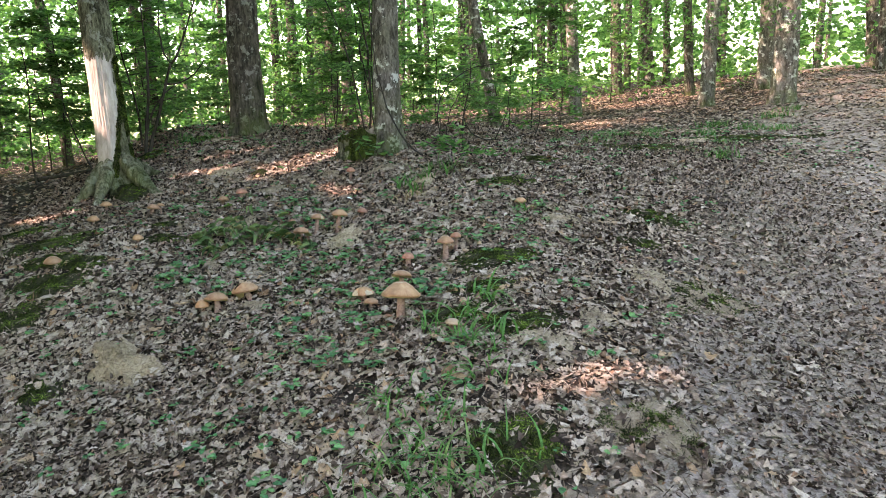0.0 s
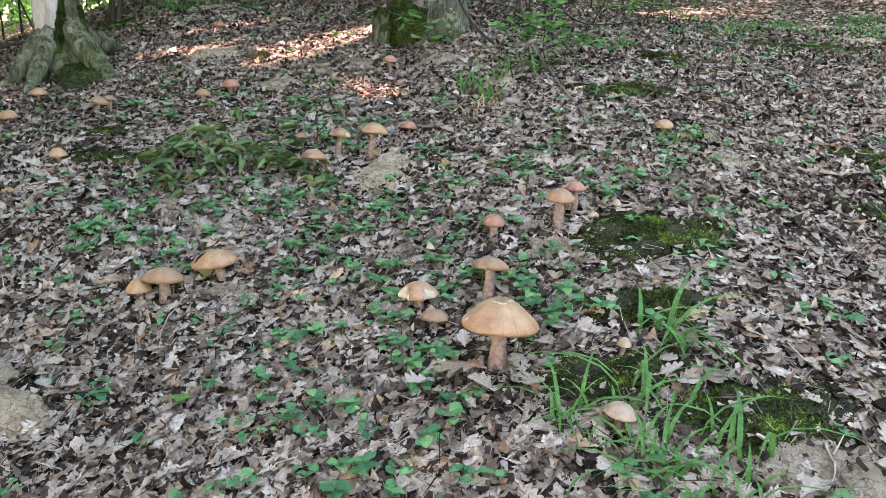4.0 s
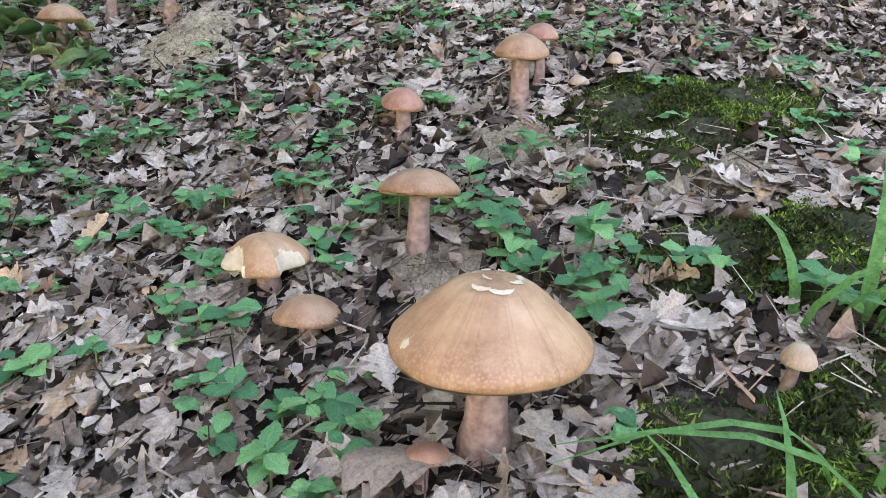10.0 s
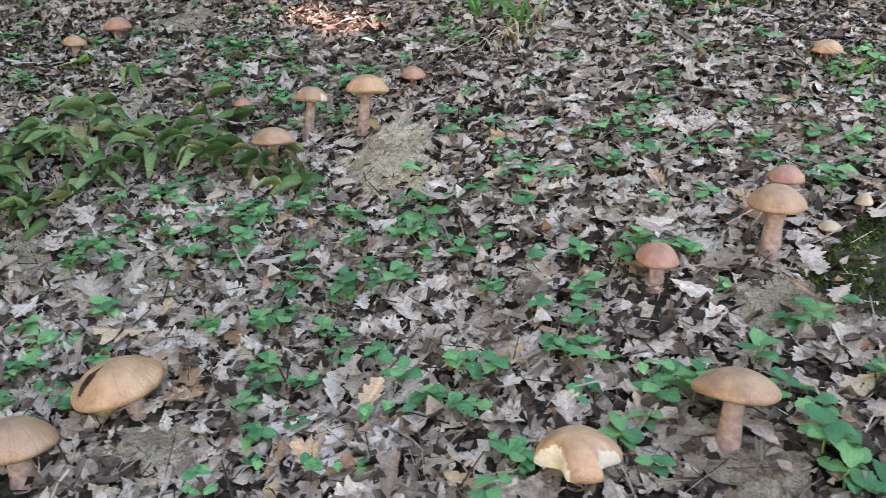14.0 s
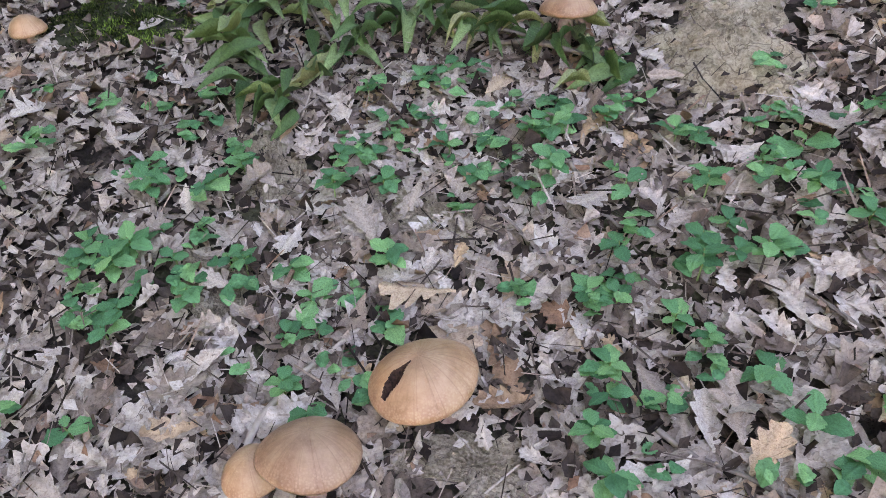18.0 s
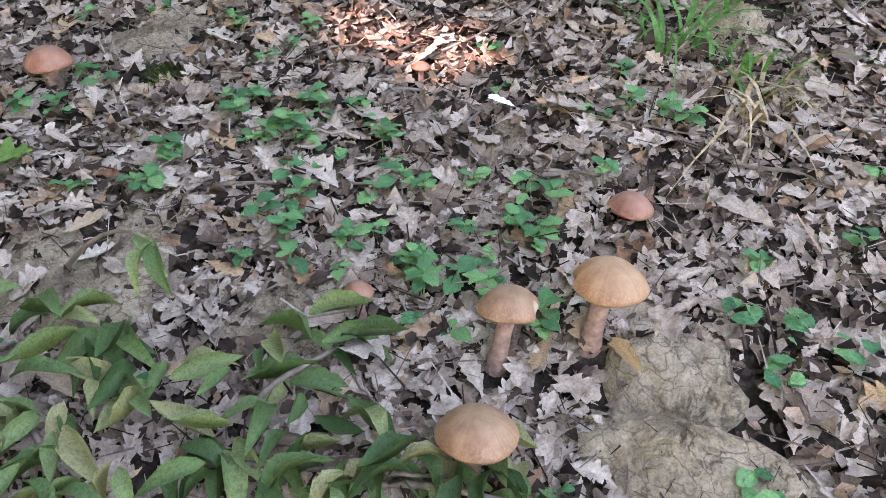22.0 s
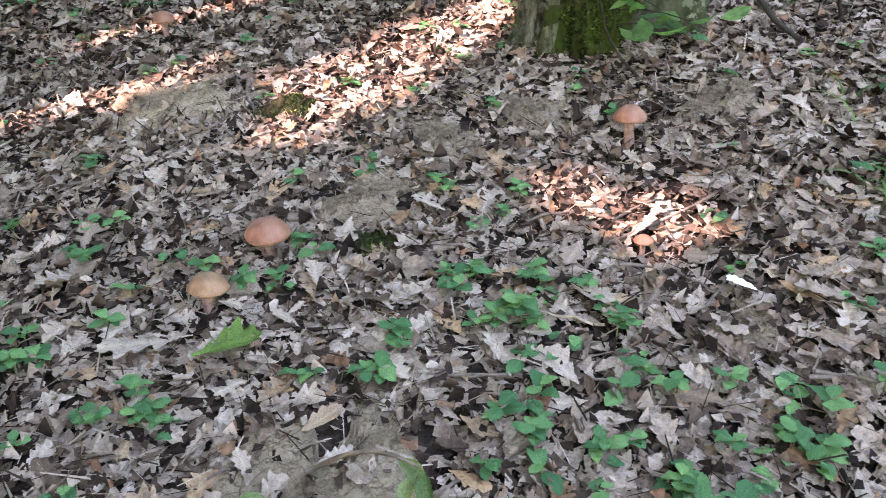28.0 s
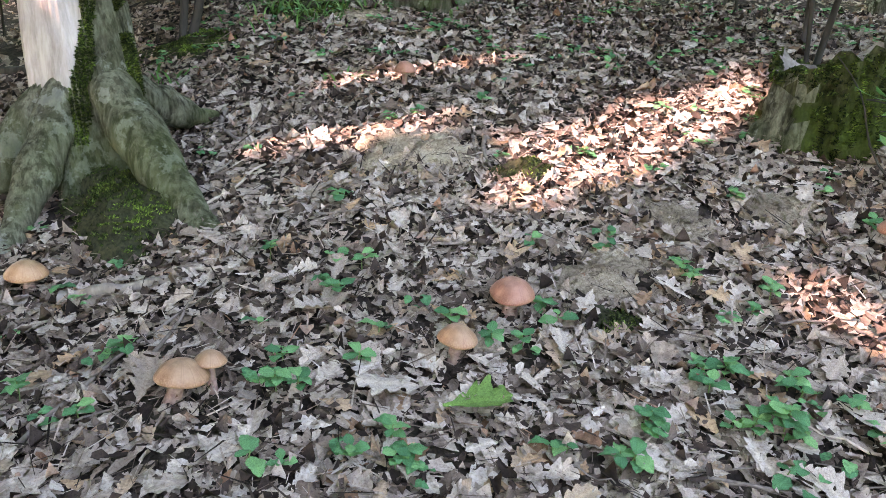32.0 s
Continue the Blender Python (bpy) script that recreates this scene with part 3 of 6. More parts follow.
def torn_off(a, z):
    """True on the trunk's face where the bark is gone, with a ragged edge."""
    d = (a + math.radians(100) + math.pi) % (2 * math.pi) - math.pi
    t = (z - 0.27 - 0.09 * noise.noise(Vector((2.2 * d, 2, 0))) - 0.02 * noise.noise(Vector((9 * d, 5, 0)))) / (1.39 + 0.12 * noise.noise(Vector((6 * d, 9, 0))))
    if not 0 < t < 1:
        return False
    ragged = 0.1 * noise.noise(Vector((0, 3 if d > 0 else 8, 4 * z))) + 0.04 * noise.noise(Vector((0, 1, 11 * z)))
    return -0.8 - 0.3 * min(1, 3 * t) + ragged < d < torn_edge(z) + ragged


def add_limbs(tree, height, radius, lean, mat, seed, low, count):
    r = np.random.default_rng(seed)
    for k in range(count):
        z = r.uniform(low, height * 0.9)
        a = r.uniform(0, 6.28)
        long = r.uniform(1.2, 2.6)
        start = np.array([lean[0] * z, lean[1] * z, z])
        out = np.array([math.cos(a), math.sin(a), r.uniform(0.2, 0.7)])
        pts = [start + out * long * s + np.array([0, 0, 0.25 * s * s]) + 0.06 * r.normal(size=3) * s for s in np.linspace(0, 1, 6)]
        thick = radius * 0.3
        part("limb", tube_mesh("limb", pts, np.linspace(thick, thick * 0.15, 6), mat, 6, 0.05, seed + k), tree)


def tree(x, y, dia, height, mat, label, seed, lean=(0, 0), flare=0.5, leaves=1500, crown_low=4.5, crown_wide=3.0, z=None, limbs=5, size=0.26, group="forest trees", dense=0.24, sides=18, torn=None):
    z = float(ground(x, y)) if z is None else z
    t = thing("tree", (x, y, z), label, "tree", group)
    if torn:
        bark, wood = trunk_mesh("trunk", height, dia / 2, lean, flare, mat, seed, sides, torn=torn)
        part("trunk", bark, t)
        part("bare_wood", wood, t, "pale wood where the bark is torn off")
    else:
        part("trunk", trunk_mesh("trunk", height, dia / 2, lean, flare, mat, seed, sides), t)
    add_limbs(t, height, dia / 2, lean, mat, seed + 7, crown_low * 0.8, limbs)
    bpy.context.view_layer.update()
    mid = (crown_low + height) / 2
    foliage("crown", (lean[0] * mid, lean[1] * mid, mid), (crown_wide, crown_wide, (height - crown_low) / 2 + 0.6), leaves, size, seed + 3, t, dense=dense)
    return t


def fuzz(me, count, seed, long=0.02, keep=None):
    """Moss fronds standing on a mesh's faces: verts and triangles."""
    r = np.random.default_rng(seed)
    fits = [pl for pl in me.polygons if not keep or keep(pl.center, pl.normal)]
    v = []
    for i in r.integers(0, len(fits), count):
        pl = fits[int(i)]
        c = pl.center + 0.5 * r.uniform(-1, 1) * (me.vertices[pl.vertices[0]].co - pl.center) + 0.5 * r.uniform(-1, 1) * (me.vertices[pl.vertices[1]].co - pl.center)
        side = Vector(r.normal(size=3)).normalized() * 0.0055
        v += [c - side, c + side, c + pl.normal * long * r.uniform(0.5, 1.2) + Vector(r.normal(size=3)) * 0.006]
    return np.array(v), np.arange(len(v)).reshape(-1, 3)


# the barked tree with the stripped face and spreading roots
left = tree(-4.68, 7.95, 0.42, 11.0, BARK_PALE, "pale mossy tree with torn bark and spreading roots", 11, (-0.14, 0.12), 0.42, 900, 5.5, 2.8, group="", sides=168, torn=torn_off)


def root(k, ex, ey, w, high):
    """A buttress that leaves the trunk as a ridge and dives into the ground."""
    pts, n = [], 44
    for s in np.linspace(0, 1, n):
        px, py = ex * (0.16 + 0.94 * s), ey * (0.16 + 0.94 * s)
        wz = float(slope(-4.68 + px, 7.95 + py)) - float(slope(-4.68, 7.95))
        pts.append((px - 0.04 * math.sin(3.2 * s + k), py + 0.025 * math.sin(4 * s + k), wz + high * (1 - s) ** 1.9 + 0.035 - 0.11 * s ** 3))
    s = np.linspace(0, 1, n)
    wide = w * (0.85 + 0.25 * np.sin(np.pi * np.minimum(1, s * 1.5)) - 0.38 * s ** 2) * (1 + 0.05 * np.sin(np.arange(n) * 0.7 + k))
    me = tube_mesh("root", pts, wide, BARK_PALE, 40, 0.0, k)
    for vert in me.vertices:
        vert.co += vert.normal * (0.014 * noise.noise(vert.co * 7) + 0.007 * noise.noise(vert.co * Vector((30, 30, 12))))
    part("root", me, left)


for k, (ex, ey, w, high) in enumerate(((0.74, -0.46, 0.1, 0.36), (-0.07, -0.62, 0.085, 0.38), (-0.52, -0.32, 0.1, 0.36), (0.3, 0.45, 0.08, 0.32), (-0.6, 0.3, 0.08, 0.32))):
    root(k, ex, ey, w, high)


trunk_me = next(o.data for o in left.children if o.name.startswith("trunk"))
def mossy_side(c, nrm):
    """Moss beside the torn face and down the trunk's shaded flank."""
    d = (math.atan2(c.y - 0.12 * c.z, c.x + 0.14 * c.z) + math.radians(100) + math.pi) % (2 * math.pi) - math.pi
    edge = 0.15 < c.z < 1.25 and torn_edge(c.z) - 0.06 < d < torn_edge(c.z) + 0.3 + 0.35 * noise.noise(Vector((0, 0, 5 * c.z)))
    return edge or (0.1 < c.z < 1.7 and 1.5 < d < 2.7 and noise.noise(c * 3.3) > -0.12) or (c.z < 0.5 and noise.noise(c * 4) > 0.2)


v, f = fuzz(trunk_me, 60000, 12, 0.012, mossy_side)
part("moss_cover", poly_mesh("moss_cover", v, f, MOSS, False), left, "green moss on the bark")["kind"] = "stuff"
# the tree on the crest with a mossy stump at its foot
centre = tree(-1.22, 8.5, 0.36, 12.0, BARK_LICHEN, "grey lichened tree beside a mossy stump", 21, (0.0, 0.02), 0.4, 900, 5.5, 2.8, group="", sides=40)
mossy = tree(-3.62, 10.0, 0.52, 15.0, BARK, "thick dark tree with a mossy foot on the crest", 31, (0.015, 0.0), 0.35, 1000, 6.0, 3.4, group="")


def stump(x, y, z):
    r = np.random.default_rng(8)
    s = thing("tree_stump", (x, y, z), "broken mossy green stump against the tree", "stump")
    n = 36
    ang = np.arange(n) * 2 * np.pi / n
    ridge = 0.1 * np.cos(5 * ang + 1) + 0.05 * np.cos(11 * ang) + 0.04 * r.normal(size=n)
    verts, faces = [], []
    zs = np.linspace(-0.15, 0.3, 14)
    for i, h in enumerate(zs):
        rad = 0.245 * (1 + 0.22 * np.exp(-max(h, 0) / 0.08)) * (1 + ridge + 0.035 * r.normal(size=n) + 0.1 * np.array([noise.noise(Vector((3 * math.cos(q), 3 * math.sin(q), 9 * h))) for q in ang]))
        top = (0.03 * np.sin(ang + 2.6) + 0.04 * np.sin(3 * ang) + 0.03 * r.normal(size=n)) * (i / 13) ** 2
        verts += list(zip(rad * np.cos(ang), rad * 0.85 * np.sin(ang), h + top))
    for i in range(13):
        faces += [(i * n + k, i * n + (k + 1) % n, (i + 1) * n + (k + 1) % n, (i + 1) * n + k) for k in range(n)]
    me = poly_mesh("bark", verts, faces, MOSSY)
    me.materials.append(BARK_PALE)
    # paler bark on the left flank paints in the sunlight that falls there
    for pl in me.polygons:
        a = math.degrees(math.atan2(pl.center.y, pl.center.x)) % 360
        if abs(a - 200 - 30 * noise.noise(pl.center * 14)) < 24 and pl.center.z < 0.2 + 0.1 * noise.noise(pl.center * 11):
            pl.material_index = 1
    part("bark", me, s, "moss over rotting bark, left flank coloured pale as if sunlit")
    v, f = fuzz(me, 14000, 3, 0.018, lambda c, nrm: (c.x > -0.1 or c.z > 0.2) and noise.noise(c * 9) > -0.25)
    part("moss_cover", poly_mesh("moss_cover", v, f, MOSS, False), s, "green moss")["kind"] = "stuff"
    rim = np.array(verts[-n:])
    verts = [tuple(rim[k] * [q, q, 1] - np.array([0, 0, 0.1 * (1 - q) + 0.02 * abs(r.normal())])) for q in (0.04, 0.4, 0.75, 0.99) for k in range(n)]
    faces = [(i * n + k, i * n + (k + 1) % n, (i + 1) * n + (k + 1) % n, (i + 1) * n + k) for i in range(3) for k in range(n)]
    part("broken_top", poly_mesh("broken_top", verts, faces, LOG), s, "dark rotten hollow")


stump(-1.6, 8.45, float(ground(-1.6, 8.45)))

# trees beyond the crest and along the path: x, y, diameter, lean, bark
ROW = [(2.26, 18.0, 0.32, -0.05, 1), (4.4, 25.0, 0.4, -0.03, 0), (6.3, 29.0, 0.42, -0.04, 0), (7.2, 30.0, 0.3, 0.0, 0), (5.6, 20.0, 0.27, -0.05, 0),
       (5.08, 16.4, 0.34, 0.03, 1), (6.35, 15.2, 0.52, 0.02, 1), (7.26, 19.0, 0.42, 0.02, 1), (13.8, 27.0, 0.45, -0.06, 0), (-4.4, 20.0, 0.36, 0.0, 0),
       (-3.8, 19.0, 0.38, 0.02, 0), (2.0, 28.0, 0.36, 0.0, 0), (0.25, 13.0, 0.22, -0.16, 1), (-0.6, 25.0, 0.26, 0.03, 0), (-10.2, 16.0, 0.24, 0.0, 0),
       (-7.4, 15.0, 0.22, -0.03, 0), (-6.6, 24.0, 0.4, 0.0, 0), (-12.0, 24.0, 0.45, 0.0, 0), (10.0, 33.0, 0.4, 0.0, 0), (-9.0, 30.0, 0.4, 0.02, 0), (3.5, 35.0, 0.5, 0, 0)]
for k, (x, y, d, lean, kind) in enumerate(ROW):
    tree(x, y, d, 12 + (k % 4) * 1.5, (BARK, BARK_LICHEN)[kind], ("slender dark forest tree beyond the crest", "grey forest tree patched with white lichen")[kind],
         100 + 13 * k, (lean, 0.0), 0.3, 800, 4.2 + (k % 3) * 0.8, 2.8, limbs=4, size=0.34)
# unseen trees beside and behind the walker, added to block sun and close canopy
for k, (x, y, d, wide) in enumerate(((-7.5, 3.0, 0.4, 3.6), (-9.5, 7.0, 0.45, 3.8), (-8.5, -1.5, 0.5, 3.8), (-13.0, 1.0, 0.5, 4.2), (-13.5, 5.5, 0.5, 4.2), (-12.5, 10.0, 0.5, 4.0), (-17.0, 3.0, 0.5, 4.2), (-17.0, 8.0, 0.5, 4.2), (-12.0, -3.5, 0.5, 4.0), (-16.5, -2.0, 0.5, 4.0),
                                     (12.0, -2.0, 0.4, 3.0), (13.0, 9.0, 0.4, 3.0), (2.0, -12.0, 0.5, 3.0), (-6.0, -11.0, 0.5, 3.0))):
    tree(x, y, d, 15.0, BARK, "unseen forest tree added to shade the ground with its broad crown", 500 + 17 * k, (0.01, 0.0), 0.4, 5200 if k < 10 else 1200, 5.0, wide, limbs=5, size=0.42, dense=0.34)


# ---- saplings and understorey ----
def sapling(x, y, height, label, seed, lean=(0.0, 0.0), sprays=9, spread_=0.9, leaf=0.09, per=60, low=0.35, thick=0.014):
    r = np.random.default_rng(seed)
    z = float(ground(x, y))
    s = thing("sapling", (x, y, z), label, "sapling", "saplings")
    pts = [(lean[0] * t * height + 0.03 * math.sin(7 * t + seed), lean[1] * t * height + 0.03 * math.cos(5 * t + seed), t * height - 0.05) for t in np.linspace(0, 1, 9)]
    part("stem", tube_mesh("stem", pts, np.linspace(thick, thick * 0.3, 9), SHADE_TWIG, 6, 0.05, seed), s)
    allp = []
    for k in range(sprays):
        t = r.uniform(low, 1.0)
        a = r.uniform(0, 6.28)
        long = spread_ * r.uniform(0.5, 1.0) * (1.15 - 0.5 * t)
        b = np.array([lean[0] * t * height, lean[1] * t * height, t * height])
        way = np.array([math.cos(a), math.sin(a), r.uniform(-0.05, 0.35)])
        line = np.array([b + way * long * q + np.array([0, 0, -0.12 * q * q]) for q in np.linspace(0, 1, 6)])
        part("branch", tube_mesh("branch", line, np.linspace(thick * 0.45, 0.002, 6), SHADE_TWIG, 5, 0.0, k), s)
        q = r.uniform(0.2, 1.05, per)
        p = b + way * (long * q)[:, None] + np.stack([0 * q, 0 * q, -0.12 * q * q], 1)
        side = np.array([-math.sin(a), math.cos(a), 0])
        p = p + side * (r.normal(size=per) * long * 0.2)[:, None] + r.normal(size=(per, 3)) * 0.025
        allp.append(p)
    p = np.vstack(allp)
    k = len(p)
    v, f, uv = strew(OVALS if height < 1.5 else LEAF_SHAPES, p, np.tile([0.0, 0, 1], (k, 1)), r.uniform(0.7, 1.3, k) * leaf, r.uniform(0, 6.28, k), r.uniform(0, 0.6, k), r)
    part("leaves", poly_mesh("leaves", v, f, CANOPY, True, uv), s)
    return s


OVALS = [strip_leaf((0.01, 0.22, 0.3, 0.25, 0.01), 0.1 * k, 0.3, seed=20 + k) for k in (-1, 0, 1, 2)]
SAPLINGS = [(-4.95, 9.3, 2.6, (0.08, 0), 0.026), (-5.3, 9.9, 2.2, (-0.1, 0), 0.018), (-2.5, 11.0, 2.4, (0.12, 0), 0.012), (-1.7, 10.2, 3.0, (-0.12, 0.1), 0.012), (-1.5, 9.4, 2.6, (-0.02, 0), 0.014),
            (-0.25, 9.3, 1.3, (0.1, 0), 0.013), (0.2, 9.0, 0.9, (0.3, 0), 0.009), (0.75, 9.5, 0.8, (0.2, 0), 0.009), (-0.6, 8.9, 1.0, (0.1, -0.1), 0.008), (-0.31, 7.35, 0.55, (0.1, -0.1), 0.006),
            (1.2, 10.5, 0.9, (0.1, 0), 0.008), (-6.5, 9.0, 2.3, (0, 0), 0.015), (-7.2, 11.0, 2.8, (0, 0), 0.015), (-6.0, 11.5, 2.6, (0, 0), 0.015), (-8.5, 9.5, 2.4, (0, 0), 0.015), (0.4, 12.5, 2.6, (0.1, 0), 0.013),
            (-2.9, 13.0, 2.6, (0, 0), 0.015), (-5.0, 13.5, 3.0, (0, 0), 0.016), (-1.0, 14.0, 3.0, (0, 0), 0.016), (1.6, 14.5, 2.6, (0, 0), 0.014), (3.6, 21.0, 3.0, (0, 0), 0.016), (8.6, 21.0, 3.0, (0, 0), 0.016), (10.5, 24.0, 3.2, (0, 0), 0.016)]
SAPLINGS.append((-1.4, 8.05, 0.5, (-0.62, 0.2), 0.006))
more = np.random.default_rng(61)
for k in range(18):
    SAPLINGS.append((more.uniform(-9.5, 1.0), more.uniform(10.5, 16.5), more.uniform(1.6, 3.6), (more.normal() * 0.08, 0), 0.013))
for k, (x, y, h, lean, thick) in enumerate(SAPLINGS):
    near = y < 10 and x > -2
    sapling(x, y, h, "thin green sapling with flat sprays of leaves" if not near else "low green sapling arching over the leaf litter", 300 + k, lean,
            12 if h > 1.5 else 7 if h > 0.52 else 4, 1.1 if h > 1.5 else 0.55, 0.088 if h > 1.5 else 0.085 if h > 0.52 else 0.12, 120 if h > 1.5 else 26 if h > 0.52 else 5, 0.3 if h < 1.5 else 0.2, thick)

# bare dark stems that fork and arch behind the trees
STEMS = [("dark forked sapling behind the stripped tree", [((-4.96, 9.35, 0), (-4.67, 9.35, 2.04), (-4.48, 9.35, 2.58), 0.03), ((-4.48, 9.35, 2.58), (-4.32, 9.35, 2.79), (-4.02, 9.35, 3.5), 0.019),
          ((-4.48, 9.35, 2.58), (-4.62, 9.4, 2.92), (-4.58, 9.4, 3.54), 0.014), ((-4.61, 9.35, 2.28), (-4.22, 9.3, 2.35), (-3.95, 9.3, 2.62), 0.013), ((-5.02, 9.4, 0), (-4.91, 9.4, 1.76), (-4.65, 9.4, 2.13), 0.02)]),
         ("thin dark sapling stems leaning apart", [((-5.61, 9.0, 0), (-5.88, 9.0, 1.71), (-5.97, 9.0, 2.1), 0.013), ((-5.5, 9.05, 0), (-5.35, 9.0, 2.6), (-5.86, 9.0, 3.6), 0.013)]),
         ("thin dark stems beside the lichened tree", [((-1.58, 8.9, 0), (-1.81, 8.9, 2.63), (-2.16, 8.9, 3.5), 0.013), ((-1.55, 8.92, 0), (-1.52, 8.92, 2.62), (-1.73, 8.92, 3.5), 0.017), ((-1.52, 8.92, 2.2), (-1.62, 8.92, 2.74), (-1.43, 8.92, 2.86), 0.009)]),
         ("long dark stem arching across the lichened tree", [((-0.61, 8.15, 0), (-1.17, 8.15, 1.86), (-1.34, 8.15, 3.3), 0.013)]),
         ("dark leafless bush with arching twigs", [((-0.46, 8.3, 0), (-0.44, 8.3, 2.06), (0.28, 8.3, 2.37), 0.009), ((-0.2, 8.3, 0), (-0.22, 8.3, 1.62), (-0.13, 8.3, 1.87), 0.012), ((-0.19, 8.3, 1.7), (0.08, 8.25, 1.42), (0.77, 8.25, 1.53), 0.009),
          ((-0.43, 8.3, 1.45), (-0.35, 8.35, 1.84), (-0.11, 8.35, 2.15), 0.007)])]
for n_stem, (label, curves) in enumerate(STEMS):
    bx, by = curves[0][0][:2]
    bush = thing("sapling", (bx, by, float(ground(bx, by))), label, "sapling")
    for k, (a, b, c, w) in enumerate(curves):
        a = Vector((a[0], a[1], a[2] or float(ground(a[0], a[1])) - 0.04))
        b, c = 2 * Vector(b) - 0.5 * (a + Vector(c)), Vector(c)
        pts = [a * (1 - s) ** 2 + b * 2 * s * (1 - s) + c * s * s + Vector((0.02 * noise.noise(Vector((9 * s, k, n_stem))), 0, 0.015 * noise.noise(Vector((7 * s, n_stem, k))))) - bush.location for s in np.linspace(0, 1, 13)]
        stem = part("stem", tube_mesh("stem", pts, np.linspace(w, w * 0.5, 13), SHADE_TWIG, 7, 0.08, k), bush)
        for q in range(3):
            p0 = pts[4 + 3 * q]
            out = Vector((more.normal(), more.normal() * 0.5, more.uniform(0, 0.8))).normalized() * more.uniform(0.12, 0.4)
            part("twig", tube_mesh("twig", [p0, p0 + out * 0.5 + Vector((0, 0, 0.02)), p0 + out], [w * 0.4, w * 0.3, 0.0015], SHADE_TWIG, 5), bush)

# the woods beyond: bands of leaves and stems that thicken with distance
far_rng = np.random.default_rng(77)
for band, (radius, count, low, high, size) in enumerate(((16, 42000, 0.3, 6.0, 0.095), (22, 62000, -0.3, 7.5, 0.135), (31, 66000, -1.5, 11.0, 0.235), (46, 80000, -3, 20.0, 0.5), (75, 60000, -6, 36.0, 1.4))):
    turn = far_rng.uniform(-1.25 if band < 3 else -3.14, 1.25 if band < 3 else 3.14, count)
    dist = radius * far_rng.uniform(0.85, 1.2, count)
    px, py = dist * np.sin(turn), dist * np.cos(turn) - 1
    knots = far_rng.normal(size=(500, 3))
    clump = far_rng.integers(0, 500, count)
    px, py = px + knots[clump, 0] * radius * 0.03, py + knots[clump, 1] * radius * 0.03
    pz = slope(px, py) + low + (high - low) * far_rng.uniform(0, 1, count) ** 1.2
    p = np.stack([px, py, pz], 1)
    on_path = (band < 3) & (px > 6.5 + (py - 14) * 0.35) & (px < 13 + (py - 14) * 0.5) & (pz < slope(px, py) + 2.2) & (py < 23)
    clearing = (px > 0.8) & (px < 9) & (py < 19.5) & (pz < slope(px, py) + 1.5)
    p = p[shaded(p) & ~on_path & ~clearing]
    k = len(p)
    v, f, uv = strew(LEAF_SHAPES, p, np.tile([0.0, 0, 1], (k, 1)), far_rng.uniform(0.6, 1.3, k) * size, far_rng.uniform(0, 6.28, k), far_rng.uniform(0, 1.1, k), far_rng)
    tagged(new("far_woods", poly_mesh("far_woods", v, f, CANOPY, True, uv)), "sunlit green leaves of the woods beyond the crest", "woods", kind="stuff")
stems = []
stem_faces, base = [], 0
for k in range(110):
    a, d = far_rng.uniform(-1.2, 1.2), far_rng.uniform(26, 60)
    x, y = d * math.sin(a), d * math.cos(a)
    z = float(slope(x, y))
    rad = far_rng.uniform(0.1, 0.24)
    lean = far_rng.normal() * 0.4
    v, f = tube([(x + lean * t, y, z - 1 + 15 * t) for t in np.linspace(0, 1, 5)], np.linspace(rad, rad * 0.5, 5), 7, 0.05, k, False)
    stems.append(v)
    stem_faces.append(f + base)
    base += len(v)
tagged(new("far_trunks", poly_mesh("far_trunks", np.vstack(stems), np.vstack(stem_faces), BARK)), "dark trunks of the woods beyond", "woods", kind="stuff")


# ---- moss, bare soil and sand ----
def patch_mesh(name, x, y, rx, ry, rise, mat, seed, turn=0.0, rough=0.35, grain=0.004, cells=26):
    """A low mound that follows the ground, thickest in the middle, with a ragged edge that dips under the litter."""
    r = np.random.default_rng(seed)
    ph = r.uniform(0, 6.28, 6)
    verts, faces = [], []
    z0 = float(ground(x, y))
    sides = 2 * cells
    for i in range(cells // 2 + 1):
        f = i / (cells // 2)
        for k in range(sides):
            a = 2 * math.pi * k / sides
            ragged = 1 + rough * (0.5 * math.sin(2 * a + ph[0]) + 0.35 * math.sin(3 * a + ph[1]) + 0.3 * math.sin(5 * a + ph[2]) + 0.2 * math.sin(9 * a + ph[3]))
            px, py = rx * f * ragged * math.cos(a), ry * f * ragged * math.sin(a)
            dx, dy = px * math.cos(turn) - py * math.sin(turn), px * math.sin(turn) + py * math.cos(turn)
            h = rise * (1 - f * f) * (1 + 0.35 * noise.noise(Vector((x + dx, y + dy, seed)) * 9)) + 0.3 * rise * noise.noise(Vector((x + dx, y + dy, seed)) * 26) + grain * r.normal() - 0.02 * (f > 0.97)
            verts.append((dx, dy, float(ground(x + dx, y + dy)) - z0 + 0.008 + h))
    for i in range(cells // 2):
        faces += [(i * sides + k, i * sides + (k + 1) % sides, (i + 1) * sides + (k + 1) % sides, (i + 1) * sides + k) for k in range(sides)]
    return poly_mesh(name, verts, faces, mat), z0


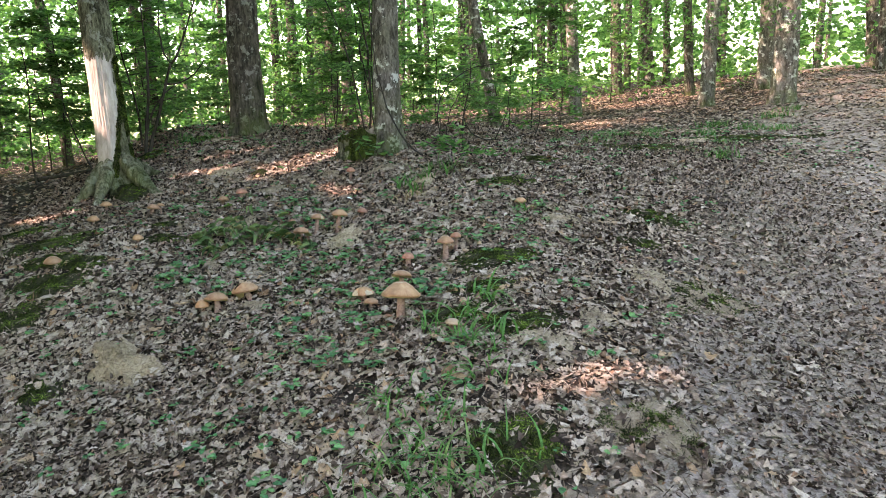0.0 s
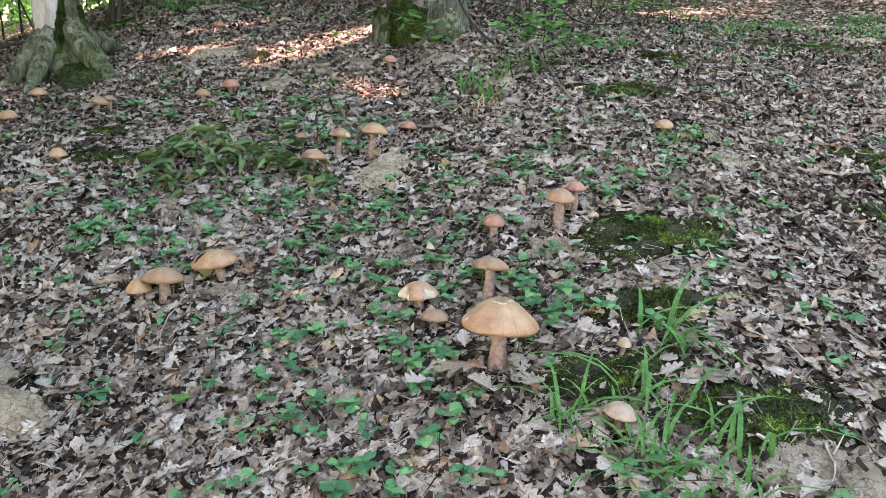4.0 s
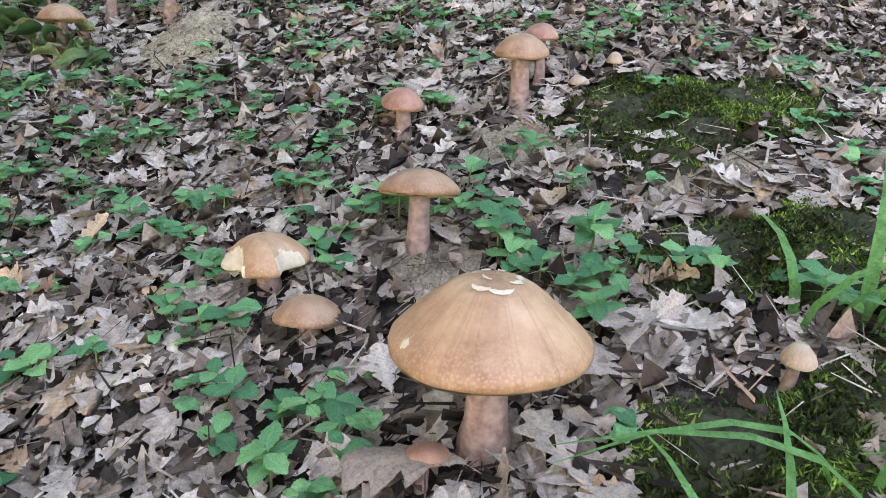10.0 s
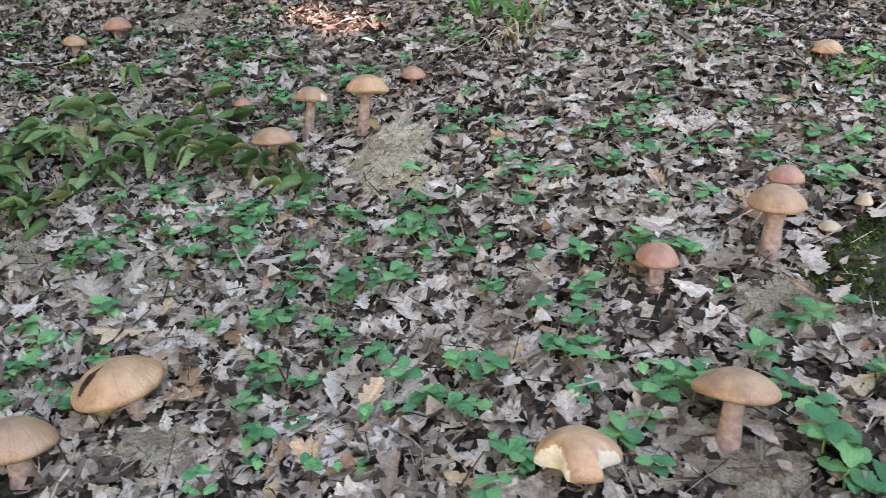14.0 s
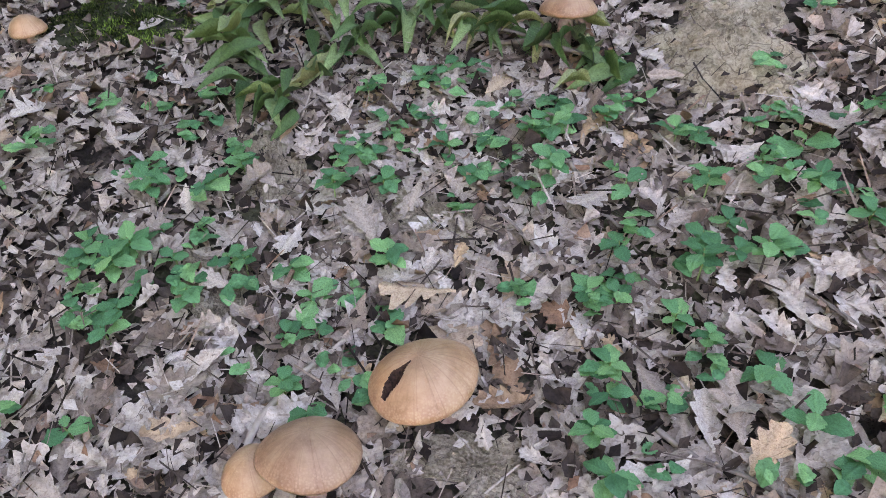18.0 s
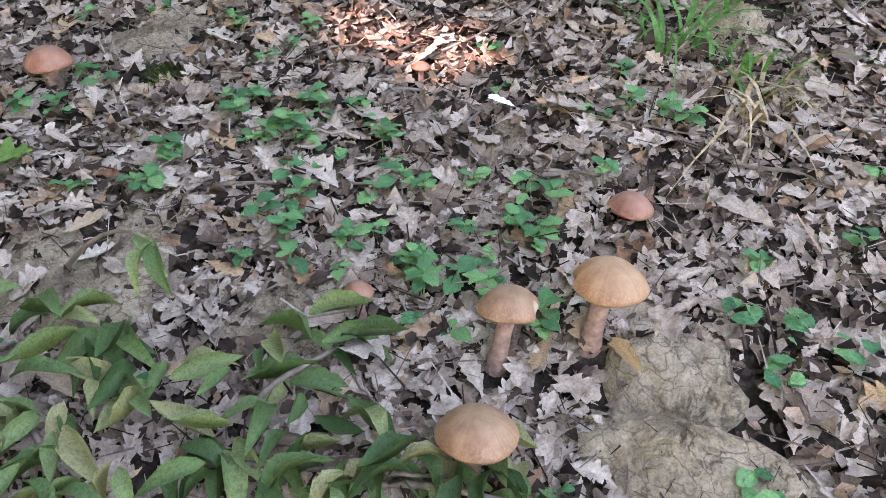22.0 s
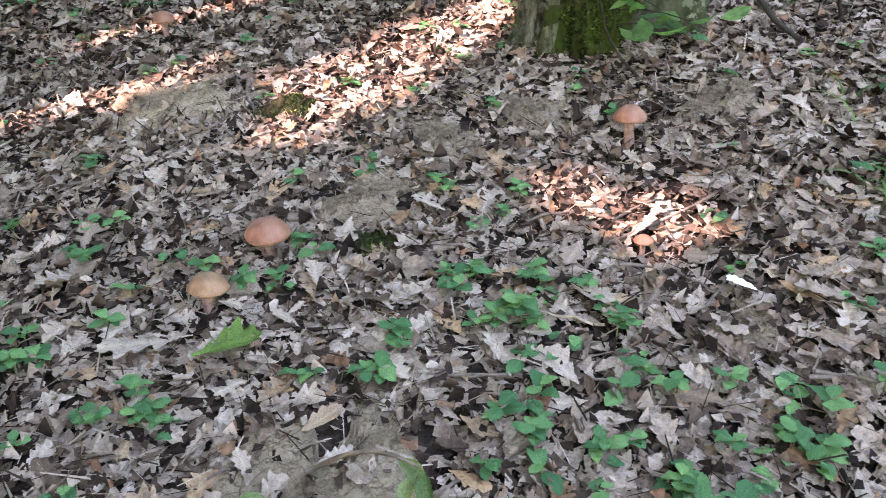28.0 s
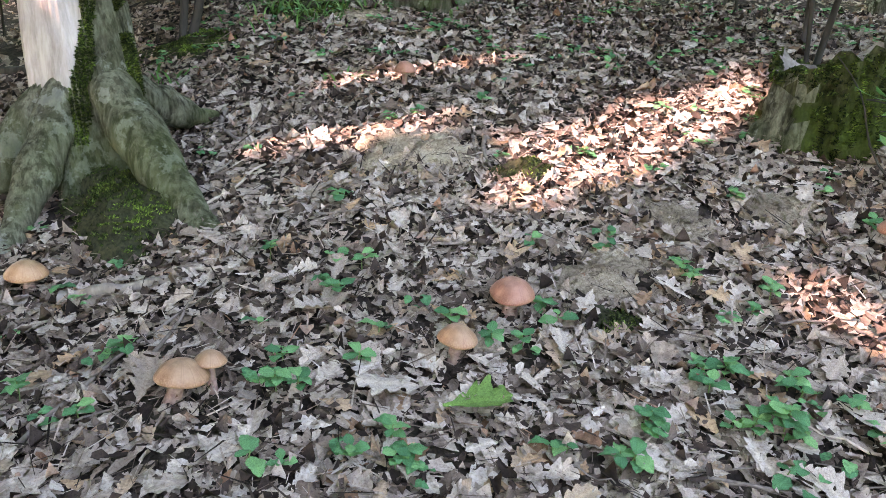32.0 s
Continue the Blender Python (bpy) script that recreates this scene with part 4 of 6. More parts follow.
def moss_patch(x, y, rx, ry, rise, seed, turn=0.0, thin=False, label="dark green moss cushion among dead leaves", count=None):
    me, z0 = patch_mesh("cushion", x, y, rx, ry, rise, BROWN_SOIL if thin else MOSS_BED, seed, turn, 0.5)
    m = thing("moss_patch", (x, y, z0), label, "moss", "moss cushions")
    part("cushion", me, m)
    r = np.random.default_rng(seed + 1)
    base = np.empty(len(me.vertices) * 3, np.float32)
    me.vertices.foreach_get("co", base)
    base = base.reshape(-1, 3)
    n = count or int(min(30000, 260000 * rx * ry + 400))
    f = r.uniform(0, 1, n) ** 0.62
    rings, sides = 14, 52
    i = np.minimum((f * 13).astype(int), 12)
    k = r.integers(0, sides, n)
    p = base[i * sides + k] * (1 - 0.5) + base[(i + 1) * sides + (k + 1) % sides] * 0.5 + r.normal(size=(n, 3)) * [0.008, 0.008, 0.002]
    tuft = r.uniform(0, 1, n) * 0.5 + 0.5 * (np.sin(p[:, 0] * 37 + seed) * np.sin(p[:, 1] * 31) * 0.5 + 0.5)
    n = int(n)
    lush = np.sin(p[:, 0] * 21 + seed) * np.sin(p[:, 1] * 17 + 1) + 0.35 * r.normal(size=n) > (0.3 if thin else -0.25)
    p, tuft = p[lush], tuft[lush]
    n = len(p)
    h = 0.004 + 0.009 * tuft
    a = r.uniform(0, 6.28, n)
    w = 0.003
    side = np.stack([np.cos(a), np.sin(a), 0 * a], 1) * w
    tip = p + np.stack([r.normal(size=n) * 0.007, r.normal(size=n) * 0.007, h], 1)
    v = np.stack([p - side, p + side, tip], 1).reshape(-1, 3)
    part("moss_fronds", poly_mesh("moss_fronds", v, np.arange(3 * n).reshape(-1, 3), MOSS, False), m)["kind"] = "stuff"


MOSS_BED = plain("moss_bed", (0.012, 0.013, 0.007), (0.05, 0.05, 0.025), 60, 0.95, 0.8)
MOSSES = [(0.2, 4.67, 0.37, 0.31, 0.035, 0.1), (0.1, 4.02, 0.28, 0.18, 0.03, 0.4), (-0.1, 3.6, 0.27, 0.16, 0.02, 0.2), (0.33, 3.4, 0.3, 0.2, 0.02, 0.3),
          (-3.0, 5.66, 0.17, 0.12, 0.02, 0.0), (-4.38, 7.6, 0.4, 0.21, 0.12, -0.3), (0.24, 6.8, 0.3, 0.2, 0.02, 0.0), (1.77, 6.05, 0.32, 0.24, 0.02, 0.2),
          (1.52, 5.38, 0.22, 0.12, 0.015, 0.0), (-2.05, 4.2, 0.1, 0.07, 0.012, 0.0), (-3.15, 3.5, 0.2, 0.15, 0.02, 0.0), (1.0, 2.3, 0.34, 0.22, 0.012, 0.5),
          (1.85, 4.4, 0.4, 0.3, 0.01, 0.3), (-4.3, 9.65, 0.35, 0.2, 0.03, 0.0), (-4.9, 9.2, 0.3, 0.2, 0.03, 0.0), (-4.3, 5.6, 0.45, 0.25, 0.03, 0.4), (-4.0, 5.15, 0.3, 0.2, 0.03, 0.2),
          (-2.85, 8.0, 0.12, 0.07, 0.05, 0.4), (0.28, 2.1, 0.3, 0.24, 0.02, 0.0), (0.75, 8.0, 0.3, 0.2, 0.02, 0.0), (2.3, 9.2, 0.7, 0.3, 0.02, 0.2), (4.0, 10.5, 1.1, 0.4, 0.02, 0.1), (-2.5, 7.2, 0.09, 0.06, 0.02, 0.0), (-3.6, 5.05, 0.26, 0.16, 0.03, 0.3), (-4.9, 6.2, 0.4, 0.22, 0.03, 0.2), (-3.35, 6.15, 0.2, 0.12, 0.02, 0.5), (-3.76, 4.76, 0.34, 0.2, 0.03, 0.3), (-3.85, 4.35, 0.3, 0.18, 0.02, 0.1), (-3.12, 5.69, 0.24, 0.12, 0.02, 0.1), (0.46, 6.88, 0.22, 0.14, 0.02, 0.0)]
for k, (x, y, rx, ry, rise, turn) in enumerate(MOSSES):
    moss_patch(x, y, rx, ry, rise, 700 + 5 * k, turn, rise < 0.013)

SANDS = [(-1.3, 5.73, 0.23, 0.25, 0.06, "cracked mound of pale sandy loam"), (-2.55, 7.42, 0.22, 0.13, 0.05, "low mound of bare brown soil"), (-2.25, 7.75, 0.15, 0.12, 0.04, "low mound of bare brown soil"),
         (-3.3, 8.1, 0.27, 0.16, 0.06, "low patch of bare tan loam in sunlight"), (-0.62, 7.1, 0.2, 0.16, 0.06, "bare sandy bank under grass"), (-0.55, 6.7, 0.14, 0.1, 0.03, "bare sandy bank under grass"),
         (-2.62, 6.3, 0.24, 0.2, 0.03, "patch of bare sandy soil"), (-2.1, 6.12, 0.16, 0.12, 0.02, "patch of bare sandy soil"), (-1.9, 7.85, 0.16, 0.1, 0.04, "low mound of bare brown soil"),
         (-2.64, 3.75, 0.3, 0.23, 0.13, "crumbly molehill of tan sandy soil"), (0.8, 5.7, 0.22, 0.12, 0.03, "patch of bare sandy soil"), (-1.2, 7.75, 0.2, 0.12, 0.05, "low mound of bare brown soil"),
         (-4.0, 9.55, 0.25, 0.12, 0.03, "patch of bare sandy soil"), (3.2, 10.0, 0.5, 0.25, 0.05, "patch of bare sandy soil"),
         (-2.5, 6.42, 0.26, 0.13, 0.015, "thin patch of bare tan loam"), (-2.1, 6.2, 0.15, 0.08, 0.012, "thin patch of bare tan loam"), (-1.47, 6.71, 0.13, 0.07, 0.012, "thin patch of bare tan loam"),
         (-1.84, 7.9, 0.12, 0.1, 0.015, "thin patch of bare tan loam"), (-2.46, 5.2, 0.13, 0.09, 0.012, "thin patch of bare tan loam"), (-2.5, 4.82, 0.14, 0.08, 0.012, "thin patch of bare tan loam"),
         (-2.05, 5.1, 0.15, 0.09, 0.01, "thin patch of bare tan loam"), (-1.83, 4.5, 0.12, 0.08, 0.01, "thin patch of bare tan loam"), (-0.26, 4.62, 0.15, 0.13, 0.015, "thin patch of bare tan loam"),
         (0.08, 4.33, 0.22, 0.07, 0.015, "thin patch of bare tan loam"), (-0.52, 4.16, 0.12, 0.1, 0.01, "thin patch of bare tan loam"), (1.45, 4.6, 0.3, 0.2, 0.01, "thin patch of bare tan loam"),
         (0.5, 3.15, 0.28, 0.2, 0.012, "thin patch of bare tan loam"), (0.77, 6.0, 0.16, 0.1, 0.012, "thin patch of bare tan loam"), (-3.46, 8.1, 0.22, 0.12, 0.05, "thin patch of bare tan loam"), (0.87, 3.55, 0.2, 0.14, 0.01, "thin patch of bare tan loam")]
for k, (x, y, rx, ry, rise, label) in enumerate(SANDS):
    me, z0 = patch_mesh("soil_mound", x, y, rx, ry, rise * 0.7, MOLE_SOIL if "molehill" in label else BROWN_SOIL if "brown" in label else GREY_SOIL if "patch" in label else SAND, 40 + k, 0.3 * k, 0.55, 0.004, 44)
    ob = new("soil_mound", me)
    ob.location = (x, y, z0)
    tagged(ob, label, "soil", "bare soil")


# ---- leaf litter ----
def path_side(x, y):
    """Metres to the trodden side of the path's edge."""
    return x - (0.9 + (y - 2.8) * 0.4)


def bare(x, y, share=0.9):
    """Where moss and bare soil keep the litter thin."""
    b = np.zeros(len(x), bool)
    for px, py, rx, ry, *_ in MOSSES + SANDS:
        b |= ((x - px) / (rx * share)) ** 2 + ((y - py) / (ry * share)) ** 2 < 1
    return b


FEET = [(-0.491, 3.707), (-0.854, 4.24), (-0.76, 4.053), (-0.554, 4.245), (-0.557, 4.784), (-0.239, 4.841), (-0.155, 4.98), (-0.077, 4.876), (0.05, 4.941), (-0.041, 4.701), (-0.053, 3.713), (-0.587, 3.66), (-1.893, 4.613), (-2.122, 4.43), (-2.238, 4.414), (-1.752, 5.723), (-1.647, 5.969), (-1.425, 5.986), (-1.926, 6.139), (-1.221, 6.315), (0.435, 6.042), (-1.572, 7.595), (-2.825, 7.185), (-2.966, 6.948), (-3.699, 6.637), (-3.6, 6.697), (-4.466, 7.117), (-3.498, 8.699), (-4.233, 6.39), (-3.316, 5.538), (-3.912, 5.063), (-1.663, 7.061), (-0.098, 3.333)]


def off_feet(x, y, wide=0.05):
    """Away from the feet of the mushrooms, which stand in small hollows."""
    near = np.ones(len(x), bool)
    for fx, fy in FEET:
        near &= np.hypot(x - fx, y - fy + 0.03) > wide
    return near


lit = np.random.default_rng(9)
CUTS = ((4.5, 0.29, 0.4, 0.03, 0.05, 0.06, 0.006), (5.0, 0.31, 0.45, 0.12, 0.1, -0.15, 0.009), (5.5, 0.27, 0.48, -0.1, -0.08, 0.12, 0.007), (4.0, 0.33, 0.38, 0.2, 0.18, 0.2, 0.011), (5.0, 0.3, 0.45, 0.04, -0.14, -0.15, 0.009), (4.5, 0.28, 0.34, -0.05, 0.05, 0.05, 0.006), (5.0, 0.32, 0.5, 0.35, 0.14, 0.2, 0.012), (5.5, 0.26, 0.4, 0.7, 0.3, -0.3, 0.016))
OAKS = [oak_leaf(21, *cut, 30 + k, 1, 0.0 if k % 3 else 0.3) for k, cut in enumerate(CUTS)]
OAKS_LOW = [oak_leaf(14, cut[0] - 1, cut[1], cut[2] - 0.08, *cut[3:], 80 + k, 1, 0.2) for k, cut in enumerate(CUTS)]
MATTED = [oak_leaf(8, 2.5, 0.3, 0.35, 0.3 * (k % 3 - 1), 0.12 * (k % 4 - 1), 0.25 * (k % 3 - 1), 0.028, 120 + k, 1, 0.35) for k in range(8)]
CURLED = [strip_leaf((0.16, 0.3, 0.14), f, c, ro, tw, 150 + s, 0.03, 0.04, 0.4) for s, (f, c, ro, tw) in enumerate(((0.2, 0.5, 0.4, 0.5), (-0.2, 0.4, -0.3, -0.6), (0.5, 0.2, 0.6, 0.3), (0.0, -0.5, 0.8, 0.2), (0.3, 0.8, 0.0, -0.3)))]
FLAKES = [(np.array([(-0.1, 0, 0), (0.3, 0.3, h), (0.22, 0.9, d), (-0.34, 0.7, -h)]), np.array([(0, 1, 2, 3)]), np.array([(-0.1, 0), (0.3, 0.3), (0.2, 0.9), (-0.3, 0.7)])) for h, d in ((0.1, 0.2), (-0.15, 0.1), (0.2, -0.1))]


def litter_at(n, x0, x1, y0, y1, keep):
    x, y = lit.uniform(x0, x1, n), lit.uniform(y0, y1, n)
    ok = keep(x, y)
    return x[ok], y[ok]


def lay(x, y, shapes, size_low, size_high, lift, tilt):
    k = len(x)
    z = ground(x, y) + lit.uniform(0.004, lift, k)
    return strew(shapes, np.stack([x, y, z], 1), normal_at(x, y), lit.uniform(size_low, size_high, k), lit.uniform(0, 6.28, k), np.abs(lit.normal(size=k)) * tilt, lit)


def core(x, y, right=3.6):
    """A chance that falls off softly at the edge of the deep litter."""
    edge = np.minimum(np.minimum(x + 6.2, right - x), np.minimum(y - 0.9, 12.4 - y)) + 0.25 * np.sin(2.3 * x + 1.7 * y) + 0.2 * np.sin(1.9 * y - 3.1 * x)
    return lit.uniform(size=len(x)) < np.clip(edge / 1.1, 0, 1)


def drift(x, y):
    """How deep the fresh leaves have drifted, between 0 and 1."""
    return np.clip(0.5 + 0.28 * np.sin(3.1 * x + 1.3 * y + 0.6) + 0.26 * np.sin(2.2 * y - 4.3 * x) + 0.2 * np.sin(7.7 * x + 5.9 * y) + 0.16 * np.sin(9.1 * y - 6.7 * x + 2), 0, 1)


def by_walk(x, y):
    """The stretch that the walker passes within a few steps."""
    return (x > -4.1) & (x < 0.8) & (y > 2.7) & (y < 8.2)


thin_out = lambda x, y, keep: ~(bare(x, y) & (lit.uniform(size=len(x)) > keep))
off_path = lambda x, y, keep: (path_side(x, y) < lit.normal(size=len(x)) * 0.25) | (lit.uniform(size=len(x)) < keep)
clear = lambda x, y: (np.hypot(x + 0.65, y - 2.83) > 0.15) & off_feet(x, y)
x, y = litter_at(73000, -6.2, 3.8, 0.9, 12.2, lambda x, y: core(x, y) & thin_out(x, y, 0.04) & off_path(x, y, 0.14) & clear(x, y))
v, f, uv = lay(x, y, MATTED, 0.035, 0.105, 0.02, 0.1)
litter = tagged(new("leaf_litter", poly_mesh("leaf_litter", v, f, LITTER_MAT, True, uv)), "deep litter of dry grey-brown oak leaves", "leaf litter", kind="stuff")
x, y = litter_at(26000, -4.1, 0.8, 2.7, 8.2, lambda x, y: by_walk(x, y) & (lit.uniform(size=len(x)) < 0.1 + 0.5 * drift(x, y)) & thin_out(x, y, 0.12) & off_path(x, y, 0.1) & clear(x, y))
v, f, uv = lay(x, y, OAKS, 0.045, 0.145, 0.03, 0.1)
tagged(part("oak_leaves", poly_mesh("oak_leaves", v, f, LITTER, True, uv), litter), kind="stuff")
x, y = litter_at(56000, -6.2, 3.8, 0.9, 12.2, lambda x, y: ~by_walk(x, y) & core(x, y) & (lit.uniform(size=len(x)) < 0.15 + 0.6 * drift(x, y)) & thin_out(x, y, 0.12) & off_path(x, y, 0.12) & clear(x, y))
v, f, uv = lay(x, y, OAKS_LOW, 0.05, 0.145, 0.03, 0.11)
tagged(part("oak_leaves", poly_mesh("oak_leaves", v, f, LITTER, True, uv), litter), kind="stuff")
x, y = litter_at(62000, -6.2, 4.6, 0.9, 11.2, lambda x, y: core(x, y, 4.6) & thin_out(x, y, 0.2) & off_path(x, y, 0.5) & clear(x, y))
v, f, uv = lay(x, y, CURLED, 0.012, 0.05, 0.042, 0.25)
tagged(part("leaf_fragments", poly_mesh("leaf_fragments", v, f, LITTER_OLD_SHADED, True, uv), litter), kind="stuff")
x, y = litter_at(50000, -6.2, 5.6, 0.9, 10.2, lambda x, y: core(x, y, 5.6) & thin_out(x, y, 0.45))
v, f, uv = lay(x, y, FLAKES, 0.015, 0.06, 0.016, 0.35)
tagged(part("leaf_crumbs", poly_mesh("leaf_crumbs", v, f, LITTER_OLD_SHADED, True, uv), litter), kind="stuff")
SLIVER = [(np.array([(-w, 0, 0), (w, 0.05, 0.02), (w * 0.6, 1, h), (-w * 0.7, 0.95, h)]), np.array([(0, 1, 2, 3)]), np.array([(-0.2, 0), (0.2, 0), (0.2, 1), (-0.2, 1)])) for w, h in ((0.018, 0.1), (0.014, -0.05), (0.03, 0.2))]
x, y = litter_at(60000, -6.2, 4.6, 0.9, 10.2, lambda x, y: core(x, y, 4.6) & thin_out(x, y, 0.6))
v, f, uv = lay(x, y, SLIVER, 0.03, 0.11, 0.044, 0.2)
tagged(part("leaf_stalks", poly_mesh("leaf_stalks", v, f, LITTER_OLD_SHADED, True, uv), litter), kind="stuff")
BITS = [(np.array([(0, 0, 0), (0.36, 0.4, h), (0.1, 1, d), (-0.3, 0.55, h)]), np.array([(0, 1, 2, 3)]), np.array([(0, 0.1), (0.3, 0.4), (0.1, 0.9), (-0.3, 0.5)])) for h, d in ((0.15, 0.0), (-0.1, 0.25), (0.3, 0.2))]
x, y = litter_at(80000, -6.2, 4.6, 0.9, 10.2, lambda x, y: core(x, y, 4.6) & thin_out(x, y, 0.7))
v, f, uv = lay(x, y, BITS, 0.01, 0.04, 0.04, 0.4)
tagged(part("leaf_bits", poly_mesh("leaf_bits", v, f, LITTER_OLD_SHADED, True, uv), litter), kind="stuff")
FAR_OAK = [(np.array([(0, 0, 0), (0.3, 0.55, h), (0.03, 1, d), (-0.28, 0.5, h)]), np.array([(0, 1, 2, 3)]), np.array([(0, 0), (0.3, 0.5), (0, 1), (-0.3, 0.5)])) for h, d in ((0.12, 0.1), (-0.1, 0.2), (0.2, 0.0))]
x, y = lit.normal(size=95000) * 8.0 + 1.0, lit.normal(size=95000) * 9.0 + 8.0
out = ~core(x, y, 4.2) & ((path_side(x, y) < lit.normal(size=len(x)) * 0.5) | (lit.uniform(size=len(x)) < 0.7))
x, y = x[out], y[out]
v, f, uv = lay(x, y, FAR_OAK, 0.04, 0.11, 0.025, 0.15)
tagged(part("distant_leaves", poly_mesh("distant_leaves", v, f, LITTER, True, uv), litter), kind="stuff")


x, y = lit.uniform(3.0, 17.0, 42000), lit.uniform(8.5, 27.0, 42000)
v, f, uv = lay(x, y, FAR_OAK, 0.035, 0.11, 0.02, 0.15)
tagged(part("path_leaves", poly_mesh("path_leaves", v, f, LITTER_OLD_SHADED, True, uv), litter), kind="stuff")


# ---- mushrooms ----
def revolve(profile, sides, wob, seed, dent=None):
    """Spins a profile of (radius, height) about z with an uneven outline; dent(angle, radius share) gives (radius factor, drop)."""
    r = np.random.default_rng(seed)
    ph = r.uniform(0, 6.28, 3)
    rmax = max(p[0] for p in profile)
    verts, faces = [], []
    for rad, z in profile:
        for k in range(sides):
            a = 2 * math.pi * k / sides
            u = 1 + wob * (0.6 * math.sin(a + ph[0]) + 0.5 * math.sin(2 * a + ph[1]) + 0.4 * math.sin(3 * a + ph[2])) * (rad / rmax) ** 2
            drop = wob * 0.35 * rmax * math.sin(3 * a + ph[1]) * (rad / rmax) ** 3
            if dent:
                m, d = dent(a, rad / rmax)
                u *= m
                drop -= d
            verts.append((rad * u * math.cos(a), rad * u * math.sin(a), z + drop + 0.004 * rmax * r.normal()))
    n = len(profile)
    for i in range(n - 1):
        faces += [(i * sides + k, i * sides + (k + 1) % sides, (i + 1) * sides + (k + 1) % sides, (i + 1) * sides + k) for k in range(sides)]
    return np.array(verts), np.array(faces)


def dome_z(q, H, cone=0.0):
    """Height of the cap's skin at a share q of its radius: a dome, or a cone with a blunt top and a thin brim."""
    if cone:
        bend = lambda v: (v + math.sqrt(v * v + 0.022)) / 2
        return H * (1 - (bend(q - 0.33) - bend(-0.33)) / (bend(0.67) - bend(-0.33))) * cone + (1 - cone) * H * math.sqrt(max(0.0, 1 - q * q))
    return H * (0.72 * (1 - q ** 2.3) + 0.28 * math.sqrt(max(0.0, 1 - q * q)))


def mushroom(base, dia, stalk, dome, cap_mat, label, seed, shift=(0, 0), tilt=(0, 0), dent=None, thick=0.3, sides=40, torn=None, scars=(), cone=0.0, hollow=None):
    """A bolete: curved stalk, domed cap, pore layer beneath. tilt in degrees, about x and y."""
    x, y = base
    z = float(slope(x, y)) + 0.004
    m = thing("mushroom", (x, y, z), label, "mushroom", "wild mushrooms")
    R, H = dia / 2, dome
    top = [(max(0.004 * R, R * s), dome_z(s, H, cone)) for s in (0, 0.06, 0.11, 0.16, 0.21, 0.26, 0.31, 0.36, 0.41, 0.46, 0.51, 0.56, 0.61, 0.66, 0.71, 0.76, 0.81, 0.86, 0.91, 0.95, 0.985)]
    top += [(R, -0.02 * R), (R * 0.99, -0.07 * R), (R * 0.95, -0.11 * R)]
    under = [(R * 0.95, -0.12 * R), (R * 0.8, -0.16 * R), (R * 0.5, -0.16 * R), (R * 0.25, -0.1 * R), (R * 0.04, -0.06 * R)]
    seat = Matrix.Translation((shift[0], shift[1], stalk)) @ Matrix.Rotation(radians(tilt[0]), 4, "X") @ Matrix.Rotation(radians(tilt[1]), 4, "Y")
    v, f = revolve(top, sides, 0.06, seed, dent)
    cap = part("cap", poly_mesh("cap", v, f, cap_mat), m)
    cap.matrix_basis = seat
    v, f = revolve(under, sides, 0.06, seed, dent)
    part("pore_layer", poly_mesh("pore_layer", v, f, PORES), cap, "yellowish pore layer")
    rs = R * thick
    top_at = np.array([shift[0], shift[1], stalk + 0.1 * H])
    pts = [np.array([top_at[0] * t ** 1.5, top_at[1] * t ** 1.5, -0.06 + (top_at[2] + 0.06) * t]) for t in np.linspace(0, 1, 8)]
    part("stalk", tube_mesh("stalk", pts, [rs * 1.2, rs * 1.38, rs * 1.26, rs * 1.02, rs * 0.93, rs * 0.88, rs * 0.88, rs * 0.95], STALK, 16, 0.025, seed), m, "pinkish brown stalk")
    for a0, half, r0, r1 in torn or ():
        if len(cap.data.materials) == 1:
            cap.data.materials.append(FLESH)
        for pl in cap.data.polygons:
            a, q = math.atan2(pl.center.y, pl.center.x), math.hypot(pl.center.x, pl.center.y) / R
            d = abs((a - a0 + math.pi) % (2 * math.pi) - math.pi) / half
            if d < 1 and q > r0 + (r1 - r0) * d * d + 0.05 * noise.noise(pl.center * 90):
                pl.material_index = 1
    if hollow:
        cap.data.materials.append(HOLLOW)
        for pl in cap.data.polygons:
            if any(hollow(2 * math.pi * (i % sides) / sides, top[i // sides][0] / R)[1] for i in pl.vertices):
                pl.material_index = 1
    r = np.random.default_rng(seed)
    for a0, q0, long, wide, bend, swing in scars:
        vv = []
        for s in np.linspace(-1, 1, 9):
            w = wide * (1 - 0.8 * s * s) * (1 + 0.25 * r.normal())
            way = a0 + swing + bend * s
            for e in (-1, 0, 1):
                px = R * (q0 * math.cos(a0) + long * s * math.cos(way) - e * w * math.sin(way))
                py = R * (q0 * math.sin(a0) + long * s * math.sin(way) + e * w * math.cos(way))
                q = min(0.99, math.hypot(px, py) / R)
                vv.append((px, py, dome_z(q, H, cone) + (0.0035 if e == 0 else 0.0022)))
        ff = [(3 * i + e, 3 * i + e + 1, 3 * i + e + 4, 3 * i + e + 3) for i in range(8) for e in (0, 1)]
        part("scar", poly_mesh("scar", vv, ff, FLESH), cap, "white scar where the skin is gone")
    return m


def slit(a0, half, r0, r1, depth):
    """A hole in the cap."""
    def dent(a, q):
        d = abs((a - a0 + math.pi) % (2 * math.pi) - math.pi)
        inside_ = d < half * (1.2 - abs(2 * (q - r0) / (r1 - r0) - 1)) and r0 < q < r1
        return 1.0, depth if inside_ else 0.0
    return dent


